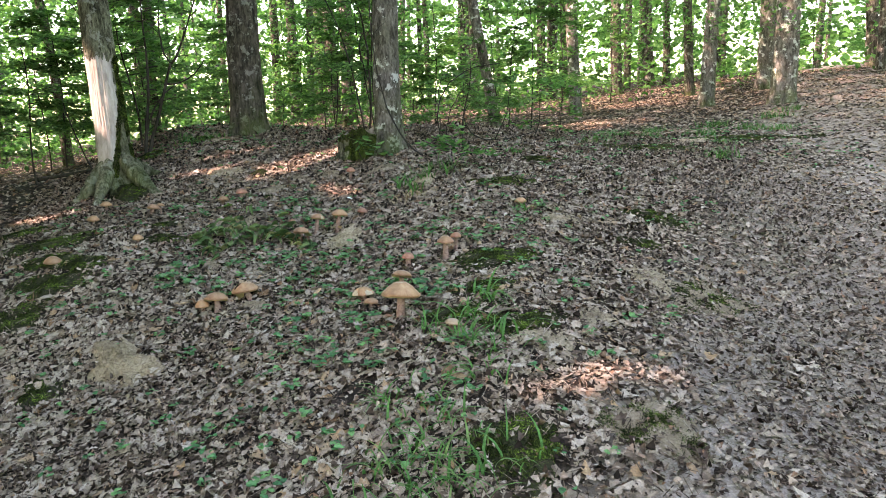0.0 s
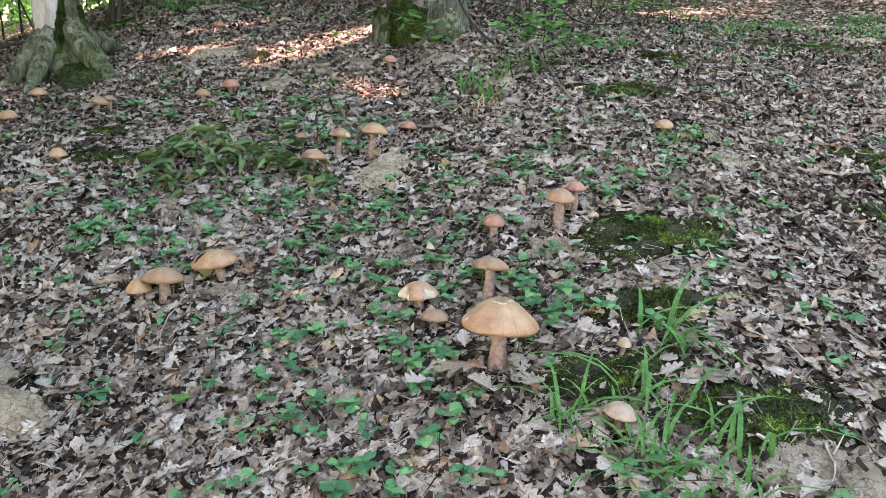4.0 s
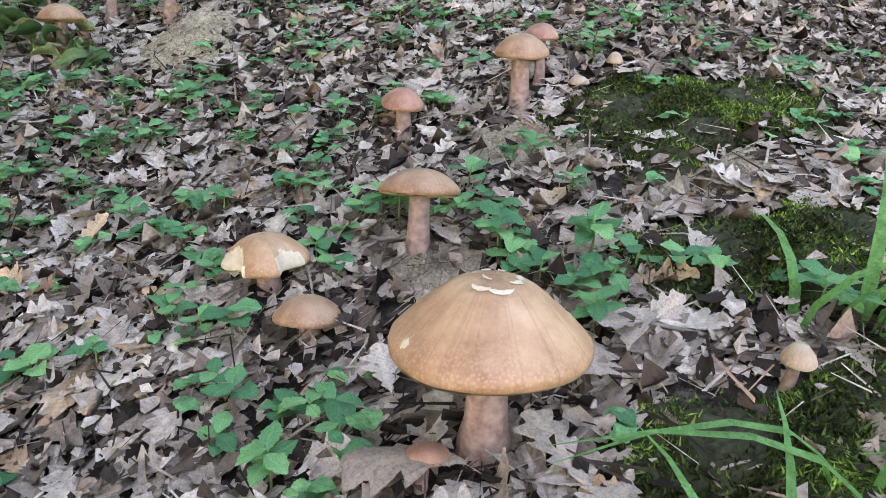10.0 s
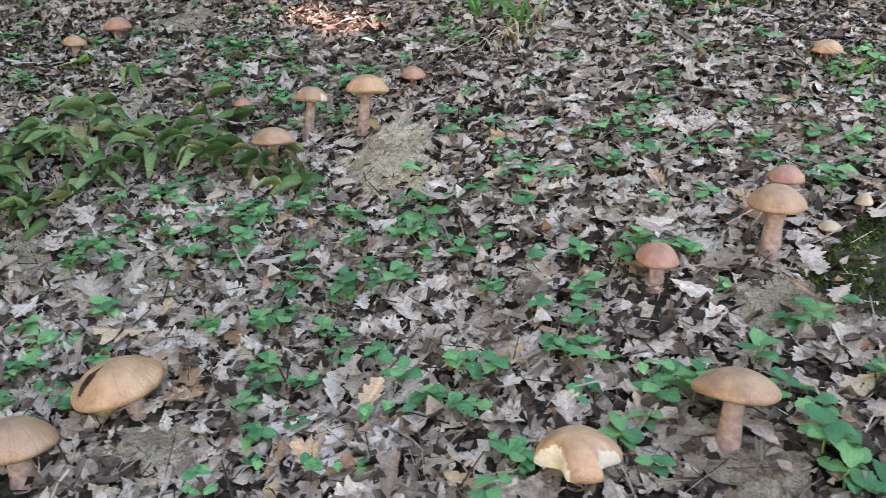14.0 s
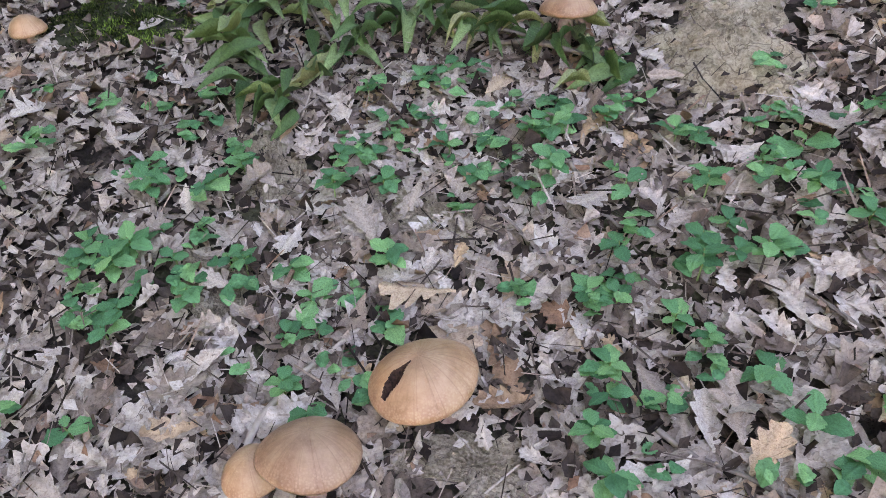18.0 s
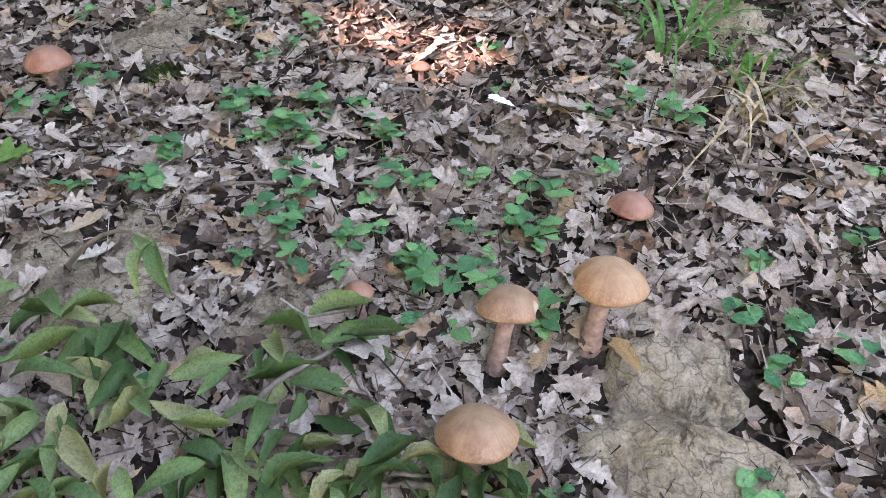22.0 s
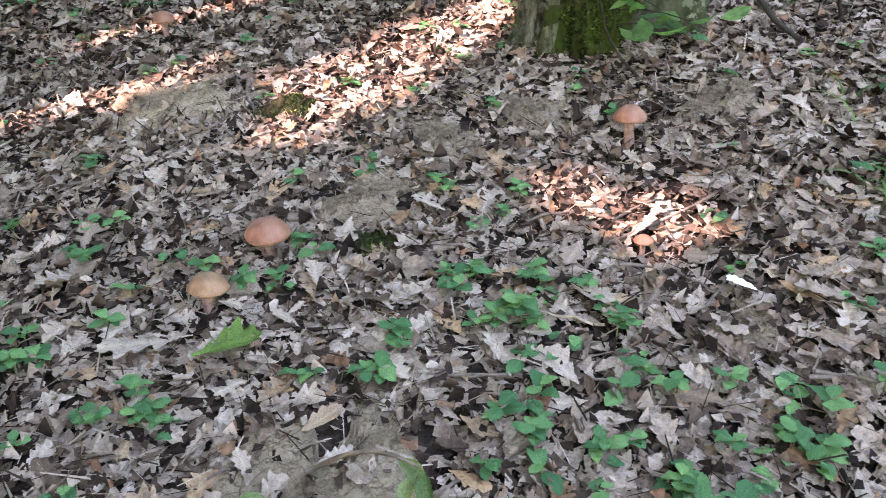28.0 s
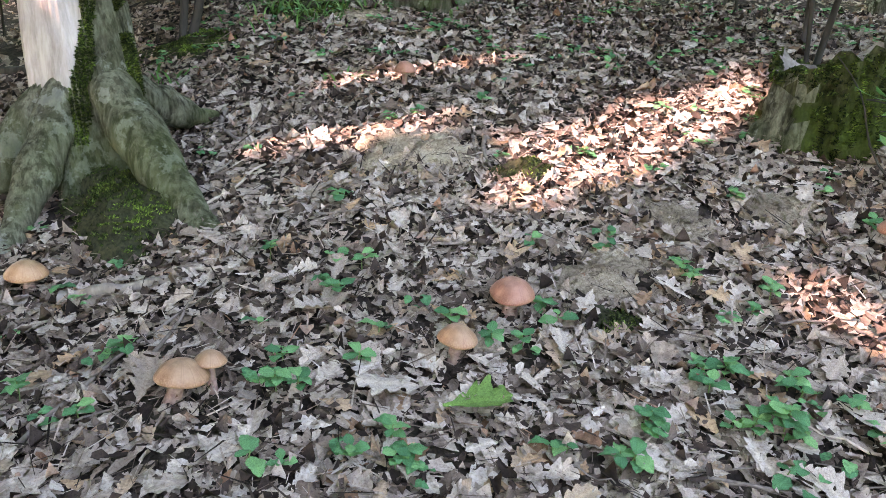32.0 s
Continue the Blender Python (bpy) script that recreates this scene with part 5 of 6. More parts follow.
def bite(a0, half, depth):
    """A notch in the rim."""
    def dent(a, q):
        d = abs((a - a0 + math.pi) % (2 * math.pi) - math.pi)
        s = max(0.0, 1 - (d / half) ** 2)
        return 1 - depth * s * q * q, 0.0
    return dent


def both(one, two):
    """Two dents in one cap."""
    def dent(a, q):
        (m, d), (n, e) = one(a, q), two(a, q)
        return m * n, d + e
    return dent


TORN_HOLE = slit(4.0, 0.2, 0.2, 0.84, 0.045)
T, B, E_, P_ = CAP_TAN, CAP_BROWN, CAP_RED, CAP_PALE
# base x, y, cap width, height of the rim, dome, skin, label, more
mushroom((-0.491, 3.707), 0.282, 0.166, 0.09, T, "huge tan mushroom with white scars on its cap", 1, (0.002, 0.01), (-11, 3), thick=0.22, sides=64, cone=0.85,
         scars=((4.15, 0.34, 0.1, 0.028, 0.4, 1.57), (4.75, 0.36, 0.13, 0.03, 0.4, 1.57), (5.6, 0.26, 0.1, 0.03, 0.5, 1.57), (6.1, 0.24, 0.06, 0.035, 0.4, 1.57), (1.0, 0.17, 0.04, 0.02, 0, 1.5), (1.9, 0.17, 0.05, 0.02, 0, 1.5), (2.7, 0.2, 0.03, 0.02, 0, 1.5), (3.9, 0.14, 0.08, 0.018, 0.3, 1.2), (3.6, 0.93, 0.05, 0.04, 0, 1.5)))
mushroom((-0.854, 4.24), 0.174, 0.057, 0.056, T, "tan mushroom with two bites out of its rim", 2, (-0.007, 0), (-8, -4), both(bite(3.72, 0.55, 0.45), bite(5.55, 0.4, 0.36)), torn=((3.72, 0.6, 0.5, 0.85), (5.55, 0.42, 0.6, 0.9)), sides=72)
mushroom((-0.76, 4.053), 0.122, 0.038, 0.036, B, "small brown mushroom low in the leaves", 3, (-0.005, 0), (-12, 0), thick=0.35)
mushroom((-0.554, 4.245), 0.165, 0.13, 0.042, B, "tall brown mushroom with a dented cap", 4, (0.007, 0.01), (-20, 4), bite(1.2, 0.5, 0.25), thick=0.29)
mushroom((-0.557, 4.784), 0.115, 0.092, 0.042, E_, "reddish brown mushroom leaning among seedlings", 5, (0, 0.005), (0, 6), thick=0.4)
mushroom((-0.239, 4.841), 0.142, 0.149, 0.048, B, "tall brown mushroom beside a moss cushion", 6, (0, 0.01), (0, 0), thick=0.38)
mushroom((-0.155, 4.98), 0.102, 0.134, 0.034, E_, "reddish mushroom behind a taller one", 7, (0, 0.01))
mushroom((-0.077, 4.876), 0.059, 0.034, 0.019, P_, "tiny pale mushroom at the edge of moss", 8, (0.009, 0), (-4, 0), thick=0.16, sides=24)
mushroom((0.05, 4.941), 0.046, 0.055, 0.027, P_, "tiny pale mushroom at the edge of moss", 9, thick=0.2, sides=24)
mushroom((-0.041, 4.701), 0.03, 0.022, 0.015, P_, "tiny pale mushroom growing in moss", 10, thick=0.3, sides=24)
mushroom((-0.053, 3.713), 0.05, 0.036, 0.028, P_, "small pale mushroom in a leaf hollow", 11, (0.01, 0), thick=0.4, sides=28)
mushroom((-0.587, 3.66), 0.068, 0.045, 0.02, E_, "small withered reddish mushroom under the huge one", 12, (0.006, 0), (-16, -8), bite(4.5, 0.8, 0.3), sides=28)
mushroom((-1.893, 4.613), 0.226, 0.08, 0.066, T, "tan mushroom with a dark hole in its cap", 13, (-0.055, 0.005), (-6, -8), TORN_HOLE, thick=0.24, sides=160, hollow=TORN_HOLE)
mushroom((-2.122, 4.43), 0.2, 0.1, 0.058, B, "brown mushroom in a group of three", 14, (-0.01, 0.01), (-16, 0))
mushroom((-2.238, 4.414), 0.12, 0.055, 0.052, T, "small tan mushroom in a group of three", 15, (-0.011, 0.005))
mushroom((-1.752, 5.723), 0.162, 0.12, 0.052, B, "round brown mushroom beside the wilted twig", 16, (0.016, 0.01), (-12, 0), thick=0.28)
mushroom((-1.647, 5.969), 0.141, 0.16, 0.048, B, "brown mushroom with a nibbled rim", 17, (0.03, 0.01), (-14, 5), bite(5.9, 0.55, 0.22), torn=((5.88, 0.4, 0.66, 0.85),), thick=0.3, sides=72)
mushroom((-1.425, 5.986), 0.174, 0.168, 0.058, T, "tan mushroom with a notched cap by bare loam", 18, (0.028, 0.01), (-9, 3), bite(2.75, 0.3, 0.2), thick=0.28)
mushroom((-1.926, 6.139), 0.073, 0.08, 0.028, E_, "small reddish mushroom beside seedlings", 19, (-0.01, 0.005), (-4, 0), thick=0.34)
mushroom((-1.221, 6.315), 0.117, 0.047, 0.043, E_, "reddish brown mushroom half sunk in leaves", 20, (0, 0), (-4, 4), thick=0.36)
mushroom((0.435, 6.042), 0.126, 0.045, 0.04, T, "yellowish mushroom beside a grass tuft", 21, (0.012, 0))
mushroom((-1.572, 7.595), 0.118, 0.099, 0.047, E_, "reddish mushroom near the old tree", 22, (-0.006, 0.01), thick=0.34)
mushroom((-2.825, 7.185), 0.148, 0.08, 0.05, E_, "reddish brown mushroom below a soil mound", 23, (0.006, 0), (0, 0), thick=0.36)
mushroom((-2.966, 6.948), 0.119, 0.077, 0.042, B, "brown mushroom above a fallen green leaf", 24, (0.007, 0), (-4, 3), thick=0.36)
mushroom((-3.699, 6.637), 0.142, 0.074, 0.046, B, "dark tan mushroom leaning on a second one", 25, (0.036, 0.01), (-10, 4), thick=0.32)
mushroom((-3.6, 6.697), 0.089, 0.083, 0.03, B, "small tan mushroom behind a larger cap", 26, (-0.007, 0.01), (-10, 0), thick=0.28)
mushroom((-4.466, 7.117), 0.14, 0.046, 0.046, T, "sunlit tan mushroom below the tree roots", 27, (0, 0), (-4, 0), thick=0.3)
mushroom((-3.498, 8.699), 0.106, 0.072, 0.045, E_, "sunlit reddish mushroom on the crest", 28, thick=0.28)
mushroom((-4.233, 6.39), 0.13, 0.042, 0.05, T, "tan mushroom beside a mossy log", 29)
mushroom((-3.316, 5.538), 0.111, 0.055, 0.043, T, "pale tan mushroom near a moss cushion", 30)
mushroom((-3.912, 5.063), 0.155, 0.06, 0.055, B, "brown mushroom among fallen leaves", 31)
mushroom((-1.663, 7.061), 0.062, 0.034, 0.02, E_, "small orange mushroom in a sun fleck", 32, (0, 0), (-4, 0), sides=24)
mushroom((-0.098, 3.333), 0.112, 0.04, 0.036, P_, "pale mushroom half hidden by grass", 33, (0, 0), (-14, 10))


# ---- wilted twig with its leaves ----
WILT_SHAPES = [strip_leaf((0.012, 0.08, 0.12, 0.14, 0.148, 0.145, 0.132, 0.11, 0.082, 0.048, 0.005), f, c, ro, tw, 140 + s, 0.004) for s, (f, c, ro, tw) in enumerate(((0.15, -0.6, 1.0, 0.6), (0.35, -0.9, 0.5, -0.7), (0.1, -0.5, 1.5, 0.4), (0.45, 0.4, 1.0, 0.9)))]
WILT_MESHES = [poly_mesh("wilted_leaf", v, f, WILTED, True, uv) for v, f, uv in WILT_SHAPES]
twig = thing("wilted_branch", (-2.45, 5.75, float(ground(-2.45, 5.75))), "broken branch with wilted olive-green leaves on the litter", "branch")
wr = np.random.default_rng(15)
RUNS = [((-2.7, 6.24), (-2.36, 5.95), 0.06, 24), ((-2.72, 5.98), (-2.33, 5.6), 0.07, 34), ((-2.8, 5.72), (-2.42, 5.4), 0.06, 34), ((-2.34, 5.78), (-1.72, 5.7), 0.07, 42), ((-2.16, 5.86), (-2.0, 6.06), 0.06, 16), ((-1.92, 5.7), (-1.58, 5.62), 0.05, 10)]
for n_run, ((ax, ay), (bx, by), up, count) in enumerate(RUNS):
    pts = []
    for s in np.linspace(0, 1, 9):
        px, py = ax + (bx - ax) * s + 0.03 * math.sin(4 * s + n_run), ay + (by - ay) * s + 0.02 * math.cos(5 * s)
        pts.append((px + 2.45, py - 5.75, float(ground(px, py)) - twig.location.z + 0.02 + up * math.sin(math.pi * s)))
    part("twig", tube_mesh("twig", pts, np.linspace(0.009, 0.004, 9), TWIG, 6, 0.04, n_run), twig)
    for k in range(count):
        s = wr.uniform(0.08, 1.02) * 8
        i = min(int(s), 7)
        at = np.array(pts[i]) + (np.array(pts[i + 1]) - np.array(pts[i])) * (s - i) + wr.normal(size=3) * [0.045, 0.045, 0.012]
        floor_z = float(ground(at[0] - 2.45, at[1] + 5.75)) - twig.location.z
        at[2] = max(at[2], floor_z + 0.03) + abs(wr.normal()) * 0.03
        leaf = part("leaf", WILT_MESHES[wr.integers(0, 4)], twig)
        leaf.matrix_basis = Matrix.Translation(at) @ Euler((wr.uniform(-0.35, 0.3), wr.uniform(-0.9, 0.9), math.pi * 0.9 + wr.normal() * 1.2)).to_matrix().to_4x4() @ Matrix.Scale(wr.uniform(0.095, 0.165), 4)
# the shoot that stands clear of the ground
pts = [(-2.62 + 0.26 * s + 2.45, 6.36 - 0.2 * s - 5.75, float(ground(-2.62, 6.36)) - twig.location.z + 0.03 + 0.19 * math.sin(1.7 * s)) for s in np.linspace(0, 1, 7)]
part("twig", tube_mesh("twig", pts, np.linspace(0.007, 0.003, 7), TWIG, 6), twig)
for k, (s, turn, tip) in enumerate(((6, 2.6, -0.5), (6, 3.2, -0.7), (5, 3.8, -0.5))):
    leaf = part("leaf", WILT_MESHES[k % 4], twig)
    leaf.matrix_basis = Matrix.Translation(pts[s]) @ Euler((tip, 0.2, turn)).to_matrix().to_4x4() @ Matrix.Scale(0.12, 4)


# ---- seedlings ----
TOOTHED = [max(0.015, 0.36 * math.sin(math.pi * min(1, t * 0.96 + 0.02)) ** 0.75 * (1.06 if k % 2 else 0.9)) for k, t in enumerate(np.linspace(0, 1, 12))]
SEED_SHAPES = [strip_leaf(TOOTHED, f, c, 0.05, tw, 160 + s, 0.006, 0.02) for s, (f, c, tw) in enumerate(((0.02, -0.2, 0.2), (0.06, -0.35, -0.2), (-0.03, -0.1, 0.3)))]
SEED_MESHES = [poly_mesh("seedling_leaf", v, f, SEEDLING_ONE, True, uv) for v, f, uv in SEED_SHAPES]
sr = np.random.default_rng(33)


DRIFT_A = [(-1.56, 5.20), (-1.58, 4.88), (-1.59, 4.71), (-1.62, 4.56), (-1.17, 4.53), (-1.06, 4.47), (-1.09, 4.62), (-1.00, 4.56), (-1.00, 4.86), (-1.06, 5.07), (-0.97, 5.09), (-0.83, 4.58), (-0.86, 4.76), (-0.73, 4.93), (-0.74, 4.81), (-0.76, 4.53), (-0.78, 4.68), (-0.62, 4.69), (-0.60, 4.86), (-0.52, 4.88), (-0.44, 4.88), (-0.66, 4.38), (-0.62, 4.41), (-0.60, 4.31), (-0.70, 4.33), (-0.49, 4.34), (-0.45, 4.32), (-0.43, 4.23), (-0.40, 4.17), (-0.39, 4.10), (-0.39, 4.35), (-0.42, 4.45), (-0.16, 4.90), (-0.12, 4.96), (-0.31, 5.14), (-0.18, 5.48), (-0.38, 5.55), (-0.43, 5.44), (-0.53, 5.39), (-0.60, 5.64), (-0.82, 5.42), (-0.34, 4.06), (-0.30, 3.98), (-0.29, 3.88), (-0.23, 3.99), (-0.17, 4.04)]
DRIFT_B = [(-0.10, 4.00), (-0.06, 3.96), (-0.24, 4.09), (-0.34, 4.16), (0.06, 3.92), (0.08, 3.87), (-0.75, 3.90), (-0.79, 3.82), (-0.71, 3.83), (-0.70, 3.77), (-0.92, 3.96), (-0.91, 4.09), (-0.94, 4.20), (-0.84, 4.22), (-1.02, 4.24), (-1.04, 4.17), (-1.17, 4.10), (-1.45, 4.09), (-1.38, 4.07), (-1.32, 4.11), (-1.28, 4.09), (0.35, 5.37), (0.20, 5.29), (0.13, 5.40), (0.41, 5.33), (0.44, 5.21), (-0.26, 4.53), (-0.22, 4.32), (-0.31, 4.54), (-1.17, 5.27), (-1.26, 5.37), (-2.75, 5.11), (-2.71, 5.03), (-2.60, 5.08), (-2.57, 5.10), (-2.52, 5.15), (-2.28, 5.22), (-2.27, 5.11), (-2.22, 5.25), (-2.19, 5.37), (-2.12, 5.53), (-2.06, 5.56), (-2.26, 5.45), (-2.16, 5.32), (-2.03, 5.35), (-2.01, 5.28)]
DRIFT_C = [(-1.92, 5.18), (-1.80, 5.33), (-1.75, 5.36), (-1.75, 5.45), (-1.72, 5.39), (-1.58, 5.46), (-1.74, 5.21), (-1.81, 5.17), (-1.76, 5.16), (-1.45, 5.35), (-1.40, 5.33), (-1.39, 5.16), (-1.34, 5.08), (-1.26, 5.23), (-1.26, 5.19), (-1.40, 5.02), (-1.41, 4.95), (-1.58, 5.01), (-1.56, 4.93), (-1.64, 4.88), (-1.46, 4.83), (-1.40, 4.78), (-1.59, 4.66), (-1.48, 4.66), (-1.24, 4.99), (-1.27, 4.99), (-1.16, 5.14), (-1.29, 4.71), (-2.65, 4.93), (-2.59, 4.86), (-2.46, 4.88), (-2.42, 4.87), (-2.31, 4.88), (-2.24, 4.81), (-2.21, 4.73), (-2.27, 4.71), (-2.08, 4.91), (-2.15, 5.16), (-2.05, 4.76), (-2.80, 4.87), (-2.79, 4.78), (-2.67, 4.84), (-2.65, 4.78), (-2.71, 4.69), (-2.66, 4.71), (-2.66, 4.65)]
DRIFT_D = [(-2.24, 4.59), (-2.18, 4.55), (-2.66, 4.45), (-1.23, 4.61), (-2.51, 4.76), (-2.42, 6.74), (-2.50, 6.64), (-2.67, 6.64), (-2.27, 7.01), (-2.19, 6.99), (-2.10, 6.81), (-2.03, 6.78), (-2.09, 6.65), (-2.06, 6.54), (-2.17, 6.47), (-2.10, 6.40), (-2.21, 6.35), (-2.09, 6.32), (-1.94, 6.37), (-1.88, 6.37), (-1.82, 6.73), (-1.83, 6.82), (-1.86, 6.53), (-1.78, 6.58), (-1.73, 6.51), (-1.78, 6.17), (-1.77, 6.28), (-1.69, 6.20), (-1.59, 6.52), (-1.65, 6.34), (-1.51, 6.33), (-1.46, 6.31), (-1.46, 6.45), (-1.40, 6.41), (-1.63, 6.15), (-1.26, 6.20), (-0.98, 6.08), (-1.99, 6.21), (-1.06, 6.87), (-1.09, 6.70), (-1.01, 6.62), (-0.96, 6.60), (-1.74, 6.00), (-1.53, 5.96), (-1.50, 5.94), (-1.90, 6.08)]
DRIFT_E = [(-1.87, 6.04), (-2.78, 7.55), (-3.43, 7.32), (-3.34, 7.31), (-3.67, 7.31), (-3.53, 7.70), (-3.58, 6.97), (-3.45, 6.83), (-3.36, 6.72), (-3.42, 6.71), (-3.23, 6.87), (-3.21, 7.01), (-3.37, 7.15), (-2.99, 6.87), (-2.95, 6.91), (-2.81, 7.15), (-2.67, 7.14), (-2.77, 7.02), (-2.27, 7.47), (-2.24, 7.42), (-2.03, 7.91), (-2.25, 6.99), (-2.24, 6.93), (-2.07, 7.27), (-2.00, 7.36), (-2.02, 6.98), (-2.00, 6.94), (-2.20, 6.79), (-2.15, 6.78), (-2.07, 6.79), (-2.46, 6.63), (-2.63, 6.64), (-3.16, 6.53), (-3.07, 6.59), (-3.04, 6.51), (-3.02, 6.55), (-3.39, 6.45), (-3.31, 6.45), (-3.89, 6.52), (-4.11, 6.58), (-3.92, 6.80), (-3.95, 6.77), (-3.60, 6.57), (-1.87, 6.89), (-1.62, 7.67), (-1.58, 4.49)]
DRIFT_F = [(-1.14, 4.53), (-0.97, 4.12), (-1.33, 4.99), (-1.61, 5.41), (-1.00, 5.40), (-0.53, 5.66), (-0.46, 5.56), (-0.39, 5.70), (0.06, 5.62), (0.15, 4.79), (0.00, 5.16), (0.88, 5.07), (0.83, 5.12), (0.50, 4.82), (-1.34, 3.90), (-1.26, 3.84), (-1.41, 3.79), (-1.15, 3.58), (-1.62, 3.75), (-2.10, 3.76), (-2.16, 3.73), (-1.52, 3.18), (-1.30, 3.22), (-1.22, 3.50), (-1.00, 3.55), (-0.92, 3.39), (-0.88, 3.91), (-0.75, 3.82), (-0.80, 3.72), (-0.70, 3.31), (-0.59, 3.48), (-0.63, 3.39), (-0.97, 3.23), (-0.95, 3.10), (-0.55, 3.02), (-0.47, 3.13), (-0.62, 3.01), (-0.43, 3.58), (-0.88, 3.18), (0.77, 4.10), (0.82, 4.02), (0.65, 4.01), (0.71, 4.75), (1.62, 7.29), (0.88, 6.31), (-1.99, 5.23)]
DRIFT_G = [(-1.91, 5.31), (-2.78, 4.82), (-2.69, 4.79), (-0.89, 3.82), (0.07, 3.02), (0.47, 3.03), (-2.38, 5.60)]
SPOTS = DRIFT_A + DRIFT_B + DRIFT_C + DRIFT_D + DRIFT_E + DRIFT_F + DRIFT_G


def more_spots(count):
    """Thin filling between the drifts, off the path."""
    out = []
    while len(out) < count:
        p = (sr.uniform(-5.0, 2.6), sr.uniform(1.6, 9.4))
        if path_side(np.array(p[0]), np.array(p[1])) < 0.2 and not bare(np.array([p[0]]), np.array([p[1]]), 0.8)[0]:
            if min(math.hypot(p[0] - q[0], p[1] - q[1]) for q in SPOTS) > 0.25:
                out.append(p)
    return out


def seedling_kind(seed, leaves, high):
    r = np.random.default_rng(seed)
    s = thing("seedling", (0, 0, -50), "small bright green tree seedling with toothed leaves", "seedling", "woodland seedlings")
    part("stem", tube_mesh("stem", [(0, 0, -0.02), (0.004, 0.002, high * 0.5), (0, 0.004, high)], [0.0022, 0.0018, 0.0012], GREEN_STEM, 5), s)
    for k in range(leaves):
        a = k * 2.4 + r.uniform(-0.4, 0.4)
        z = high * (0.55 + 0.45 * k / max(1, leaves - 1))
        leaf = part("leaf", SEED_MESHES[k % 3], s)
        leaf.matrix_basis = Matrix.Translation((0, 0, z)) @ Euler((r.uniform(-0.1, 0.35), r.uniform(-0.25, 0.25), a)).to_matrix().to_4x4() @ Matrix.Scale(r.uniform(0.033, 0.06), 4)
    return s


KINDS = [seedling_kind(60 + k, n, h) for k, (n, h) in enumerate(((3, 0.035), (4, 0.045), (5, 0.055), (7, 0.07), (5, 0.035)))]
for k, (x, y) in enumerate(SPOTS):
    for fx, fy in FEET:
        gap = math.hypot(x - fx, y - fy + 0.03)
        if gap < 0.13:
            x, y = fx + (x - fx) * 0.14 / max(gap, 0.03) + 0.03, fy + abs(y - fy + 0.03) * 0.14 / max(gap, 0.03)
    m = Matrix.Translation((x, y, float(ground(x, y)) + 0.014)) @ Matrix.Rotation(sr.uniform(0, 6.28), 4, "Z") @ Matrix.Scale(sr.uniform(0.8, 1.25), 4)
    if k < 5:
        KINDS[k].matrix_world = m
    else:
        copy_thing(KINDS[k % 5], m)
rest = np.array(more_spots(420) + [(sr.uniform(-1.7, 0.7), sr.uniform(4.25, 6.4)) for _ in range(120)] + [(sr.uniform(-3.5, -1.5), sr.uniform(4.2, 5.6)) for _ in range(60)] + [(sr.uniform(-1.6, 0.0), sr.uniform(2.3, 3.8)) for _ in range(60)] + [(sr.uniform(-5.2, -1.0), sr.uniform(8.9, 12.0)) for _ in range(300)] + [(sr.uniform(0.5, 5.5), sr.uniform(8.2, 13.0)) for _ in range(260)] + [(x + sr.normal() * 0.08, y + sr.normal() * 0.08) for x, y in SPOTS[::3]])
rest = rest[off_feet(rest[:, 0], rest[:, 1], 0.12) & (np.hypot(rest[:, 0] + 0.65, rest[:, 1] - 2.83) > 0.3)]
pos, sizes, spin, tilt = [], [], [], []
for x, y in rest:
    high = sr.uniform(0.02, 0.06)
    for k in range(sr.integers(3, 7)):
        a = sr.uniform(0, 6.28)
        pos.append((x + 0.03 * math.cos(a), y + 0.03 * math.sin(a), float(ground(x, y)) + 0.02 + high * sr.uniform(0.5, 1)))
        sizes.append(sr.uniform(0.025, 0.058)), spin.append(a + 1.57 * 0), tilt.append(sr.uniform(0, 0.45))
pos = np.array(pos)
v, f, uv = strew(SEED_SHAPES, pos, np.tile([0.0, 0, 1], (len(pos), 1)), np.array(sizes), np.array(spin), np.array(tilt), sr)
tagged(new("seedling_carpet", poly_mesh("seedling_carpet", v, f, SEEDLING, True, uv)), "scattered bright green seedlings among dead leaves", "seedlings", kind="stuff")


# ---- grass ----
def grass_tuft(x, y, count, long, seed, mat=GRASS, label="tuft of long green woodland grass", spread_=0.06, arch=0.85):
    r = np.random.default_rng(seed)
    g = thing("grass_tuft", (x, y, float(ground(x, y))), label, "grass", "grass tufts")
    verts, faces, uv = [], [], []
    for k in range(count):
        a, l = r.uniform(0, 6.28), long * r.uniform(0.5, 1.1)
        bx, by = r.normal(size=2) * spread_
        gz = float(ground(x + bx, y + by)) - float(ground(x, y))
        bend = arch * r.uniform(0.85, 1.9)
        w = r.uniform(0.004, 0.009) * (1 if long < 0.35 else 1.25)
        b = len(verts)
        for i, s in enumerate(np.linspace(0, 1, 6)):
            out = l * 0.75 * bend * s ** 1.7
            up = l * (s - 0.55 * bend * s ** 2.3)
            cx, cy = bx + out * math.cos(a), by + out * math.sin(a)
            ww = w * (1 - s ** 2) + 0.0004
            verts += [(cx - ww * math.sin(a), cy + ww * math.cos(a), gz + up), (cx + ww * math.sin(a), cy - ww * math.cos(a), gz + up)]
            uv += [(-0.3, s), (0.3, s)]
            if i:
                faces.append((b + 2 * i - 2, b + 2 * i - 1, b + 2 * i + 1, b + 2 * i))
        if count < 28:
            part("blade", poly_mesh("blade", verts, faces, mat, True, np.array(uv)), g)
            verts, faces, uv = [], [], []
    if verts:
        part("grass", poly_mesh("grass", verts, faces, mat, True, np.array(uv)), g)["kind"] = "stuff"


